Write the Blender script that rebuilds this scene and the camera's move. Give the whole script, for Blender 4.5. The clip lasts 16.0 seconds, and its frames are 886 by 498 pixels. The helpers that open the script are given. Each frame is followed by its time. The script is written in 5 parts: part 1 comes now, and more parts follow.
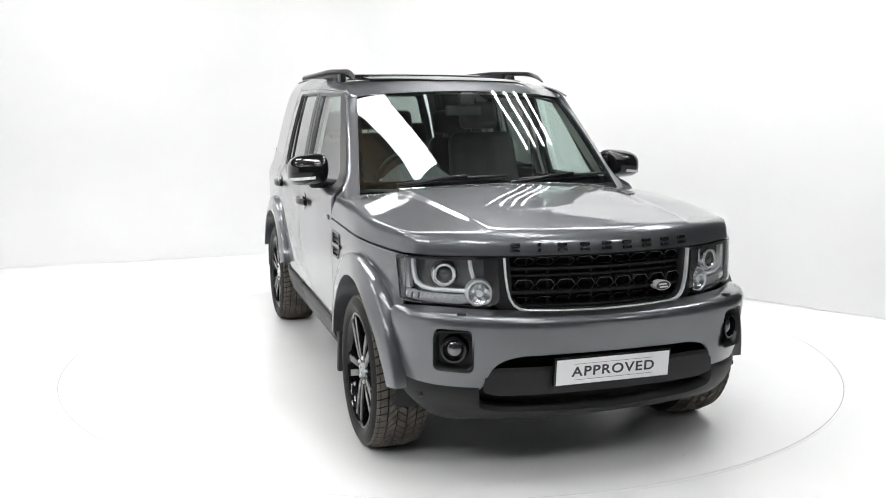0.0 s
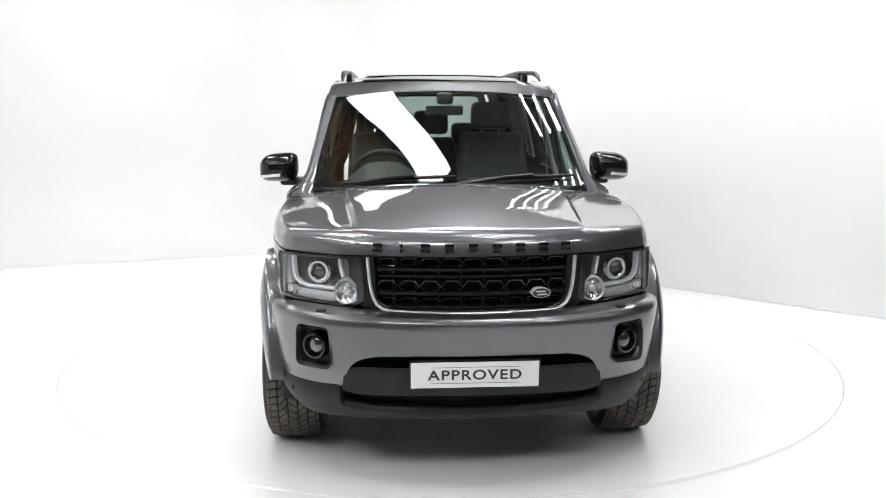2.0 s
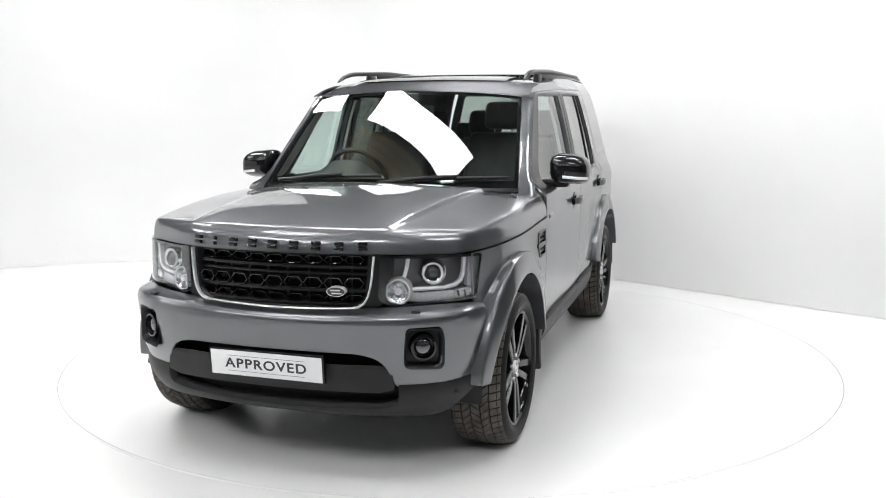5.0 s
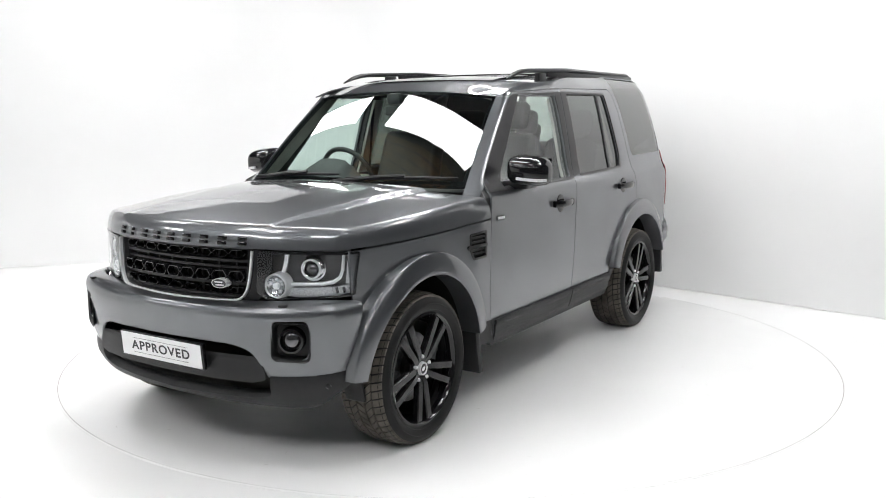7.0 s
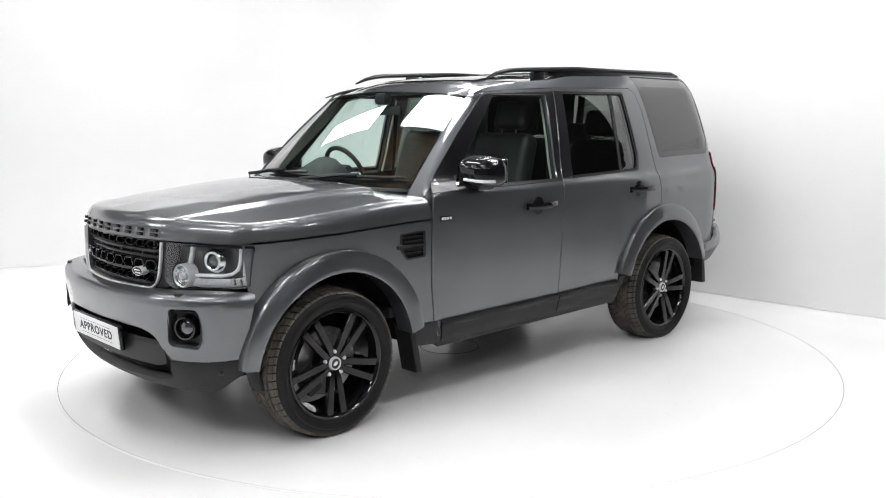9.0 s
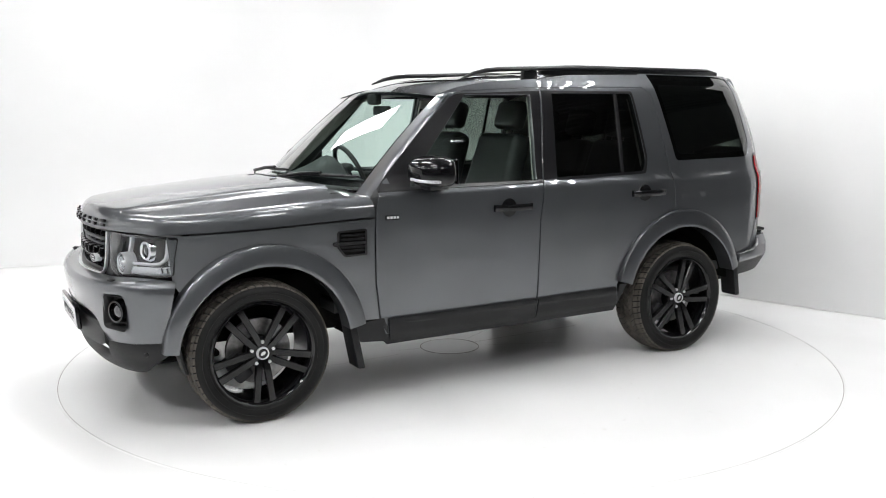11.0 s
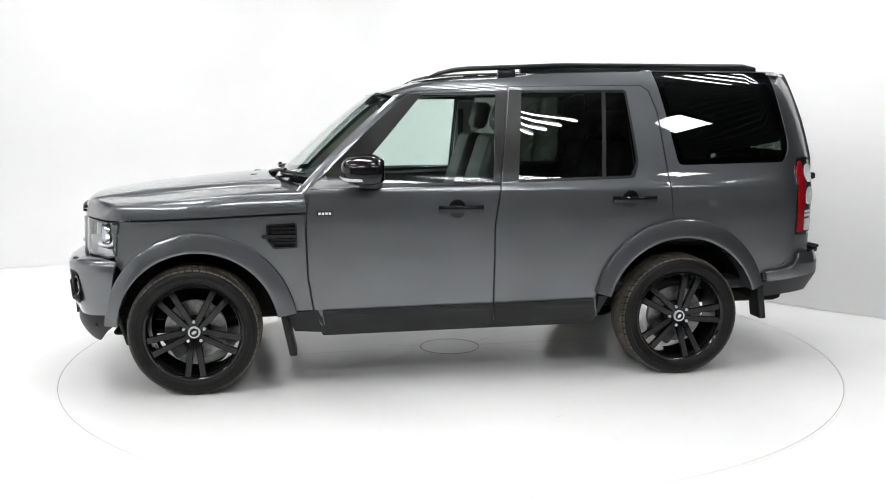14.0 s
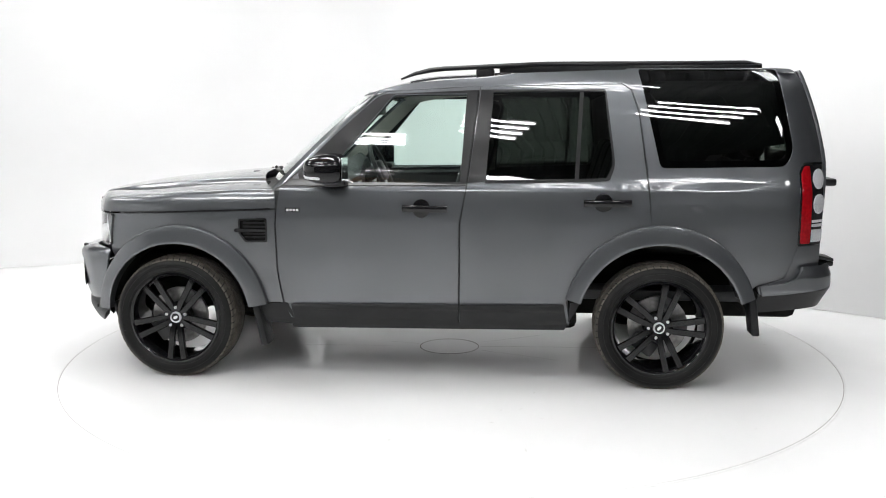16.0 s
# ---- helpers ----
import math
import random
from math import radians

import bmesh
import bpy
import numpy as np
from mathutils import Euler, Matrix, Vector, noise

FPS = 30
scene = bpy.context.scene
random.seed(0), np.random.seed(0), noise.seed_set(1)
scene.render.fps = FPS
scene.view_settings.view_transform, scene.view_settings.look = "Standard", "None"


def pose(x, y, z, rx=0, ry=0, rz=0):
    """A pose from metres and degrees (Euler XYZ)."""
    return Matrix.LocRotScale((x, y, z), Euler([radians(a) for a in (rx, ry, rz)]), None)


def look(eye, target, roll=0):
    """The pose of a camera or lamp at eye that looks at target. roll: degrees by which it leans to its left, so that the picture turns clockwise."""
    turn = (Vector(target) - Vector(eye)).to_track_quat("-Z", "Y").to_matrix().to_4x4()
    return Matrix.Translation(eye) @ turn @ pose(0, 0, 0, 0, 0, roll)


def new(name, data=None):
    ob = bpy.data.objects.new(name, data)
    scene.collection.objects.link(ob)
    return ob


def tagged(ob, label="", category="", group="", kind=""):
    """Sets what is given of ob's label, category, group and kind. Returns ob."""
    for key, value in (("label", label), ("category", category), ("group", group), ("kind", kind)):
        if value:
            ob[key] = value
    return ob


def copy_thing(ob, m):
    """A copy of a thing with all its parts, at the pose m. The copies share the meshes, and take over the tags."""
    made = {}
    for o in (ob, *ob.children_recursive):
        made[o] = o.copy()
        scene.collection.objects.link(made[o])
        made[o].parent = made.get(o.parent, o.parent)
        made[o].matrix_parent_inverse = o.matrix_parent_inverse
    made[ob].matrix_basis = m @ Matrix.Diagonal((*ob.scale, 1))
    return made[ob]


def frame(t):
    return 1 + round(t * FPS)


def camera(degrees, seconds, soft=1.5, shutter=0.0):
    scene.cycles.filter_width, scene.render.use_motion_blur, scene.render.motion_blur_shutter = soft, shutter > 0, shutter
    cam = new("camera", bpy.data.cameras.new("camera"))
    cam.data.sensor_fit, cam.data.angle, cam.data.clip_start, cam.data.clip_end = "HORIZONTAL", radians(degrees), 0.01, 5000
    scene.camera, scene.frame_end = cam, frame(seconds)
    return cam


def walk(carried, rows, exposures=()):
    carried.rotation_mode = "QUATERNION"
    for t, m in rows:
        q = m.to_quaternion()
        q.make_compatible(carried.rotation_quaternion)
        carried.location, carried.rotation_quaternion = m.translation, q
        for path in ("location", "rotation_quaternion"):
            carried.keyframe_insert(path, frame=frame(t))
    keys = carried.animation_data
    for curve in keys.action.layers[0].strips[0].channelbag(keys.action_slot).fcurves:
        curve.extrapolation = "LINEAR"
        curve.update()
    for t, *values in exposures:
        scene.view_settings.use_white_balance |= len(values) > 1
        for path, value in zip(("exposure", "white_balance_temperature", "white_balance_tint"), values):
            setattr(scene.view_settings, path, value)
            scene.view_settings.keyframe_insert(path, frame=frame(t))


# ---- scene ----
cam = camera(52.48, 16.0, soft=1.0)
EYE = Vector((0.0, -6.026, 1.596))
AIM = EYE + Vector((-0.00726, 0.98865, -0.15005))
walk(cam, [(0.0, look(EYE, AIM, -0.066)), (16.0, look(EYE, AIM, -0.066))])

# heading of the car on the turntable, degrees
TURN = [(0.0, -71.5), (0.5, -74.96), (1.0, -78.68), (1.5, -82.13), (2.0, -85.89), (2.5, -89.56), (3.0, -93.43), (3.5, -96.79),
        (4.0, -100.61), (5.25, -109.5), (6.5, -118.38), (7.0, -122.08), (7.5, -125.51), (8.0, -129.17), (8.5, -132.71), (9.0, -136.24),
        (10.25, -145.0), (11.5, -153.7), (12.0, -157.17), (12.5, -160.72), (13.0, -164.18), (13.5, -167.47), (14.0, -171.08),
        (14.5, -174.58), (15.0, -178.02), (15.5, -181.66), (16.0, -185.14)]
AXIS = Vector((-0.152, 0.066, 0.0))      # the turntable's axis in the car's own space

from mathutils.geometry import tessellate_polygon


# ---- light ----
world = bpy.data.worlds.new("world")
scene.world = world
world.use_nodes = True
world.node_tree.nodes["Background"].inputs[0].default_value = (0.9, 0.95, 1.0, 1)
world.node_tree.nodes["Background"].inputs[1].default_value = 0.02
scene.view_settings.exposure = 0.12
TUBE_GLOW = 40.0       # fluorescent tubes
PANEL_GLOW = 18.0       # large diffuser panels

# ---- materials ----


def mat(name, color=(0.5, 0.5, 0.5), rough=0.5, metal=0.0, coat=0.0, coat_rough=0.03, spec=0.5, emit=None, glow=0.0):
    m = bpy.data.materials.new(name)
    m.use_nodes = True
    b = m.node_tree.nodes["Principled BSDF"]
    b.inputs["Base Color"].default_value = (*color, 1)
    b.inputs["Roughness"].default_value = rough
    b.inputs["Metallic"].default_value = metal
    b.inputs["Coat Weight"].default_value = coat
    b.inputs["Coat Roughness"].default_value = coat_rough
    b.inputs["Specular IOR Level"].default_value = spec
    if emit:
        b.inputs["Emission Color"].default_value = (*emit, 1)
        b.inputs["Emission Strength"].default_value = glow
    return m


def add(m, kind, **values):
    n = m.node_tree.nodes.new(kind)
    for k, v in values.items():
        n.inputs[k].default_value = v
    return n


def link(m, a, b):
    m.node_tree.links.new(a, b)


def vary(m, scale, low, high, detail=4.0, where="Object", rough=None, bump=0.0, fine=0.0):
    """Colour between low and high by noise at one scale, with roughness spread and relief at a finer one."""
    b = m.node_tree.nodes["Principled BSDF"]
    tc = add(m, "ShaderNodeTexCoord")
    n = add(m, "ShaderNodeTexNoise", Scale=scale, Detail=detail)
    link(m, tc.outputs[where], n.inputs["Vector"])
    r = m.node_tree.nodes.new("ShaderNodeValToRGB")
    r.color_ramp.elements[0].position, r.color_ramp.elements[1].position = 0.3, 0.7
    r.color_ramp.elements[0].color, r.color_ramp.elements[1].color = (*low, 1), (*high, 1)
    link(m, n.outputs["Fac"], r.inputs["Fac"])
    link(m, r.outputs["Color"], b.inputs["Base Color"])
    if rough:
        g = add(m, "ShaderNodeMapRange", **{"To Min": rough[0], "To Max": rough[1]})
        link(m, n.outputs["Fac"], g.inputs["Value"])
        link(m, g.outputs["Result"], b.inputs["Roughness"])
    if bump:
        f = add(m, "ShaderNodeTexNoise", Scale=fine or scale * 12, Detail=3.0)
        link(m, tc.outputs[where], f.inputs["Vector"])
        u = add(m, "ShaderNodeBump", Strength=bump, Distance=0.002)
        link(m, f.outputs["Fac"], u.inputs["Height"])
        link(m, u.outputs["Normal"], b.inputs["Normal"])
    return m


def paint_material():
    m = mat("grey_metallic_paint", (0.06, 0.063, 0.067), 0.40, 0.86, 1.0, 0.006)
    b = m.node_tree.nodes["Principled BSDF"]
    b.inputs["Coat IOR"].default_value = 1.62
    tc = add(m, "ShaderNodeTexCoord")
    v = add(m, "ShaderNodeTexVoronoi", Scale=2600.0)
    link(m, tc.outputs["Object"], v.inputs["Vector"])
    sep = m.node_tree.nodes.new("ShaderNodeSeparateColor")
    link(m, v.outputs["Color"], sep.inputs["Color"])
    n = add(m, "ShaderNodeTexNoise", Scale=1.7, Detail=2.0)
    link(m, tc.outputs["Object"], n.inputs["Vector"])
    s = m.node_tree.nodes.new("ShaderNodeMath")
    s.operation = "MULTIPLY_ADD"
    link(m, sep.outputs["Red"], s.inputs[0])
    s.inputs[1].default_value = 0.5
    link(m, n.outputs["Fac"], s.inputs[2])
    r = m.node_tree.nodes.new("ShaderNodeValToRGB")
    r.color_ramp.elements[0].position, r.color_ramp.elements[1].position = 0.3, 1.1 / 1.2
    r.color_ramp.elements[0].color, r.color_ramp.elements[1].color = (0.080, 0.0845, 0.0915, 1), (0.132, 0.1385, 0.149, 1)
    link(m, s.outputs["Value"], r.inputs["Fac"])
    link(m, r.outputs["Color"], b.inputs["Base Color"])
    return m


def glass_material(name, tint, gloss=1.0, ior=1.5):
    m = bpy.data.materials.new(name)
    m.use_nodes = True
    nt = m.node_tree
    nt.nodes.remove(nt.nodes["Principled BSDF"])
    tr = add(m, "ShaderNodeBsdfTransparent", Color=(*tint, 1))
    gl = add(m, "ShaderNodeBsdfGlossy", Color=(gloss, gloss, gloss, 1), Roughness=0.0)
    lw = add(m, "ShaderNodeLayerWeight", Blend=0.5)
    pw = nt.nodes.new("ShaderNodeMath")
    pw.operation = "POWER"
    link(m, lw.outputs["Facing"], pw.inputs[0])
    pw.inputs[1].default_value = 4.2
    fr = nt.nodes.new("ShaderNodeMath")
    fr.operation = "MULTIPLY_ADD"
    link(m, pw.outputs[0], fr.inputs[0])
    f0 = ((ior - 1) / (ior + 1)) ** 2 * 1.8
    fr.inputs[1].default_value, fr.inputs[2].default_value = 1 - f0, f0
    mx = nt.nodes.new("ShaderNodeMixShader")
    link(m, fr.outputs[0], mx.inputs[0])
    link(m, tr.outputs[0], mx.inputs[1])
    link(m, gl.outputs[0], mx.inputs[2])
    link(m, mx.outputs[0], nt.nodes["Material Output"].inputs["Surface"])
    return m


PAINT = paint_material()
GLOSS_BLACK = vary(mat("gloss_black", (0.006, 0.006, 0.007), 0.05), 3, (0.004, 0.004, 0.005), (0.009, 0.009, 0.01))
SATIN_BLACK = vary(mat("satin_black", (0.008, 0.008, 0.009), 0.3, spec=0.35), 4, (0.005, 0.005, 0.006), (0.009, 0.009, 0.01))
WHEEL_BLACK = vary(mat("wheel_black", (0.007, 0.007, 0.008), 0.2, spec=0.45), 6, (0.005, 0.005, 0.0055), (0.009, 0.009, 0.0095), rough=(0.14, 0.26))
PLASTIC = vary(mat("grained_black_plastic", (0.025, 0.026, 0.028), 0.5, spec=0.35), 6, (0.008, 0.0083, 0.0088), (0.0135, 0.014, 0.015), rough=(0.40, 0.52), bump=0.25, fine=900)
DARK = vary(mat("underbody_black", (0.008, 0.008, 0.008), 0.8, spec=0.15), 5, (0.004, 0.004, 0.004), (0.014, 0.013, 0.012))
RUBBER = vary(mat("sidewall_rubber", (0.007, 0.007, 0.007), 0.55, spec=0.25), 9, (0.005, 0.005, 0.005), (0.010, 0.010, 0.0095), rough=(0.45, 0.6), bump=0.15, fine=400)
TREAD = vary(mat("dusty_tread_rubber", (0.06, 0.05, 0.04), 0.85), 14, (0.058, 0.052, 0.044), (0.125, 0.112, 0.094), bump=0.4, fine=300)
CHROME = mat("chrome", (0.82, 0.83, 0.84), 0.1, 1.0)
SILVER = vary(mat("satin_silver", (0.72, 0.73, 0.74), 0.28, 0.35), 20, (0.66, 0.67, 0.68), (0.78, 0.79, 0.8))
STEEL = vary(mat("brake_steel", (0.4, 0.4, 0.4), 0.3, 1.0), 30, (0.14, 0.14, 0.14), (0.30, 0.295, 0.29), rough=(0.3, 0.5))
CLEAR = glass_material("clear_glass", (0.80, 0.90, 0.86))
LENS = glass_material("clear_lens", (0.95, 0.96, 0.97), ior=1.4)
PRIVACY = glass_material("privacy_glass", (0.13, 0.15, 0.135), ior=1.55)
REAR_GLASS = glass_material("tinted_rear_glass", (0.42, 0.47, 0.44))
FOG_GLASS = vary(mat("fog_lamp_glass", (0.2, 0.2, 0.21), 0.08, 0.8, coat=1.0), 30, (0.05, 0.05, 0.053), (0.2, 0.2, 0.21))
LAMP_BOWL = vary(mat("lamp_bowl", (0.2, 0.2, 0.21), 0.22, 0.6), 25, (0.14, 0.14, 0.145), (0.26, 0.26, 0.268))
RED_LENS = vary(mat("red_lens", (0.4, 0.006, 0.011), 0.08, spec=0.3), 60, (0.22, 0.002, 0.005), (0.33, 0.004, 0.008))
WHITE_LENS = vary(mat("white_lens", (0.75, 0.77, 0.8), 0.12, 0.35, coat=1.0), 140, (0.5, 0.51, 0.53), (0.88, 0.9, 0.93), bump=0.6, fine=220)
LIT_LENS = vary(mat("light_guide", (0.86, 0.87, 0.9), 0.2, coat=1.0), 60, (0.78, 0.79, 0.82), (0.9, 0.91, 0.93))
OPTIC = vary(mat("faceted_optic", (0.7, 0.71, 0.73), 0.14, 0.85, coat=1.0), 90, (0.35, 0.36, 0.37), (0.85, 0.86, 0.88), bump=0.8, fine=160)
PLATE_WHITE = vary(mat("plate_white", (0.8, 0.8, 0.8), 0.35), 8, (0.76, 0.76, 0.77), (0.83, 0.83, 0.83))
INK = vary(mat("plate_ink", (0.03, 0.03, 0.035), 0.5), 20, (0.025, 0.025, 0.03), (0.04, 0.04, 0.045))
LEATHER = vary(mat("black_leather", (0.018, 0.018, 0.019), 0.5), 10, (0.014, 0.014, 0.015), (0.028, 0.027, 0.027), rough=(0.4, 0.6), bump=0.3, fine=350)
TRIM_DARK = vary(mat("dark_cabin_plastic", (0.03, 0.031, 0.033), 0.6), 8, (0.024, 0.025, 0.027), (0.04, 0.041, 0.043), bump=0.2, fine=600)
LINING = vary(mat("pale_headlining", (0.5, 0.48, 0.44), 0.9), 12, (0.45, 0.43, 0.4), (0.55, 0.53, 0.49), bump=0.2, fine=500)
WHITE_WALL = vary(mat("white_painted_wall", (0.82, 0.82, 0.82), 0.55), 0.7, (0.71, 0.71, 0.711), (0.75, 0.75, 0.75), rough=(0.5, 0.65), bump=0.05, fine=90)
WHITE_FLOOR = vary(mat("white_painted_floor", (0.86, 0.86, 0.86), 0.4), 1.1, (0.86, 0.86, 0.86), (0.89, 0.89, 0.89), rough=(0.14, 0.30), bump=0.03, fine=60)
SEAM = vary(mat("floor_seam", (0.4, 0.39, 0.37), 0.8), 2.5, (0.07, 0.062, 0.052), (0.42, 0.40, 0.37))
SCUFF = vary(mat("floor_scuff", (0.5, 0.49, 0.47), 0.8), 20, (0.4, 0.39, 0.37), (0.66, 0.65, 0.63))
ROOF_SHEET = vary(mat("dark_roof_sheet", (0.05, 0.05, 0.053), 0.6), 1.3, (0.03, 0.031, 0.033), (0.07, 0.071, 0.073))
HALL_WALL = vary(mat("hall_wall", (0.2, 0.2, 0.2), 0.7), 0.8, (0.07, 0.07, 0.072), (0.12, 0.12, 0.12))
TIMBER = vary(mat("timber_cladding", (0.3, 0.17, 0.07), 0.6), 5, (0.22, 0.12, 0.05), (0.38, 0.22, 0.1))
TUBE = mat("lit_tube", (0.9, 0.9, 0.9), 0.5, emit=(1, 1, 1), glow=TUBE_GLOW)
PANEL = mat("lit_diffuser", (0.9, 0.9, 0.9), 0.5, emit=(1, 1, 1), glow=PANEL_GLOW)
ENAMEL = vary(mat("white_enamel", (0.7, 0.7, 0.7), 0.4), 5, (0.66, 0.66, 0.66), (0.74, 0.74, 0.74))

# ---- mesh helpers ----


def part(name, bm, material, parent, label="", smooth=True):
    """Links a bmesh as one mesh object under a thing or part."""
    me = bpy.data.meshes.new(name)
    bm.to_mesh(me)
    bm.free()
    me.materials.append(material)
    if smooth:
        me.shade_smooth()
        me.set_sharp_from_angle(angle=radians(38))
    ob = new(name, me)
    ob.parent = parent
    if label:
        ob["label"] = label
    return ob


def spline(knots):
    """A smooth monotone-free cubic through (t, v) knots, flat beyond its ends."""
    ts, vs = [k[0] for k in knots], [k[1] for k in knots]
    n = len(ts)
    sl = [(vs[i + 1] - vs[i]) / (ts[i + 1] - ts[i]) for i in range(n - 1)]
    ds = [sl[0]] + [0.0 if sl[i - 1] * sl[i] <= 0 else 2 * sl[i - 1] * sl[i] / (sl[i - 1] + sl[i]) for i in range(1, n - 1)] + [sl[-1]]

    def at(t):
        if t <= ts[0]:
            return vs[0]
        if t >= ts[-1]:
            return vs[-1]
        i = max(k for k in range(n - 1) if ts[k] <= t)
        h = ts[i + 1] - ts[i]
        u = (t - ts[i]) / h
        return ((2 * u ** 3 - 3 * u * u + 1) * vs[i] + (u ** 3 - 2 * u * u + u) * h * ds[i]
                + (-2 * u ** 3 + 3 * u * u) * vs[i + 1] + (u ** 3 - u * u) * h * ds[i + 1])
    return at


def plan_curve(pts):
    """A plan curve from the centre line outwards, by arc length: s -> (point, outward normal)."""
    s, knots = 0.0, [(0.0, *pts[0])]
    for a, b in zip(pts, pts[1:]):
        s += math.dist(a, b)
        knots.append((s, *b))
    ext = [(-k[0], k[1], -k[2]) for k in reversed(knots[1:])] + knots
    fx, fy = spline([(k[0], k[1]) for k in ext]), spline([(k[0], k[2]) for k in ext])

    def at(q):
        d = 0.004
        tx, ty = fx(q + d) - fx(q - d), fy(q + d) - fy(q - d)
        l = math.hypot(tx, ty) or 1.0
        return fx(q), fy(q), ty / l, -tx / l
    at.end = s
    return at


def rounded(pts, r=0.02, n=4):
    """Closed outline with its corners rounded; a corner may bring its own radius as third value."""
    out = []
    for i, p in enumerate(pts):
        a, b = Vector(pts[i - 1][:2]), Vector(pts[(i + 1) % len(pts)][:2])
        c, q = Vector(p[:2]), (p[2] if len(p) > 2 else r)
        if q <= 0:
            out.append(c)
            continue
        e, f = a - c, b - c
        k = min(q, e.length * 0.48, f.length * 0.48)
        e, f = c + e.normalized() * k, c + f.normalized() * k
        for j in range(n + 1):
            t = j / n
            out.append(e * (1 - t) ** 2 + c * 2 * t * (1 - t) + f * t * t)
    return [(v.x, v.y) for v in out]


def arc(cx, cz, r, a0, a1, n=24):
    return [(cx + r * math.cos(radians(a0 + (a1 - a0) * i / n)), cz + r * math.sin(radians(a0 + (a1 - a0) * i / n))) for i in range(n + 1)]


def sheet(name, outline, surf, material, parent, holes=(), step=0.06, depth=0.014, out=1, side=1, label="", lift=0.0):
    """A panel: an outline in (u, v) with holes, laid on the surface surf(u, v), with a turned-in rim of that depth.
    out: sign that makes the normal du x dv point outwards; side -1 mirrors it across the car."""
    loops = [list(outline)] + [list(h) for h in holes]
    flat = [p for l in loops for p in l]
    tris = tessellate_polygon([[Vector((p[0], p[1], 0)) for p in l] for l in loops])
    bm = bmesh.new()
    vs = [bm.verts.new((p[0], p[1], 0)) for p in flat]
    for t in tris:
        if len(set(t)) == 3:
            try:
                bm.faces.new([vs[i] for i in t])
            except ValueError:
                pass
    for ax in (0, 1):
        lo, hi = min(p[ax] for p in flat), max(p[ax] for p in flat)
        k = math.floor(lo / step) + 1
        while k * step < hi - 1e-6:
            co, no = [0, 0, 0], [0, 0, 0]
            co[ax], no[ax] = k * step + 1e-5, 1
            bmesh.ops.bisect_plane(bm, geom=bm.verts[:] + bm.edges[:] + bm.faces[:], plane_co=co, plane_no=no, dist=1e-6)
            k += 1
    bmesh.ops.remove_doubles(bm, verts=bm.verts[:], dist=1e-5)
    bm.verts.index_update()
    cache = []
    d = 0.002
    for v in bm.verts:
        u, w = v.co.x, v.co.y
        p = Vector(surf(u, w))
        du = Vector(surf(u + d, w)) - Vector(surf(u - d, w))
        dv = Vector(surf(u, w + d)) - Vector(surf(u, w - d))
        nrm = (du.cross(dv) * out).normalized()
        p = p + nrm * lift
        cache.append((Vector((p.x, p.y * side, p.z)), Vector((nrm.x, nrm.y * side, nrm.z))))
    verts, norms, faces = [c[0] for c in cache], [c[1] for c in cache], []
    for f in bm.faces:
        ids = [v.index for v in f.verts]
        a, b, c = (verts[i] for i in ids[:3])
        if (b - a).cross(c - a).dot(norms[ids[0]]) < 0:
            ids.reverse()
        faces.append(ids)
    if depth > 0:
        for e in bm.edges:
            if len(e.link_faces) == 1:
                i, j = e.verts[0].index, e.verts[1].index
                mid = e.link_faces[0].calc_center_median()
                m2 = Vector(surf(mid.x, mid.y))
                m2.y *= side
                edge = verts[j] - verts[i]
                nn = norms[i]
                o = edge.cross(nn).normalized()
                if o.dot(m2 - verts[i]) > 0:
                    o = -o
                k = len(verts)
                verts += [verts[i], verts[j], verts[j] - norms[j] * depth, verts[i] - norms[i] * depth]
                norms += [(norms[i] + o).normalized(), (norms[j] + o).normalized(), o, o]
                q = [k, k + 1, k + 2, k + 3]
                if (verts[k + 1] - verts[k]).cross(verts[k + 2] - verts[k]).dot(o) < 0:
                    q.reverse()
                faces.append(q)
    bm.free()
    me = bpy.data.meshes.new(name)
    me.from_pydata(verts, [], faces)
    me.materials.append(material)
    me.shade_smooth()
    me.normals_split_custom_set_from_vertices(norms)
    ob = new(name, me)
    ob.parent = parent
    if label:
        ob["label"] = label
    return ob


def block(bm, a, b, bevel=0.0, seg=2):
    """Adds a bevelled box between two corners."""
    r = bmesh.ops.create_cube(bm, size=1)
    for v in r["verts"]:
        v.co = Vector([a[i] + (b[i] - a[i]) * (v.co[i] + 0.5) for i in range(3)])
    if bevel:
        es = list({e for v in r["verts"] for e in v.link_edges})
        return bmesh.ops.bevel(bm, geom=es, offset=bevel, segments=seg, affect="EDGES", profile=0.5)["verts"]
    return r["verts"]


def grid(rows, closed=False, cap=False):
    """A bmesh from rows of points."""
    bm = bmesh.new()
    vv = [[bm.verts.new(p) for p in r] for r in rows]
    for a, b in zip(vv, vv[1:]):
        n = len(a)
        for i in range(n if closed else n - 1):
            bm.faces.new((a[i], a[(i + 1) % n], b[(i + 1) % n], b[i]))
    if cap:
        bm.faces.new(list(reversed(vv[0])))
        bm.faces.new(vv[-1])
    bmesh.ops.recalc_face_normals(bm, faces=bm.faces[:])
    return bm


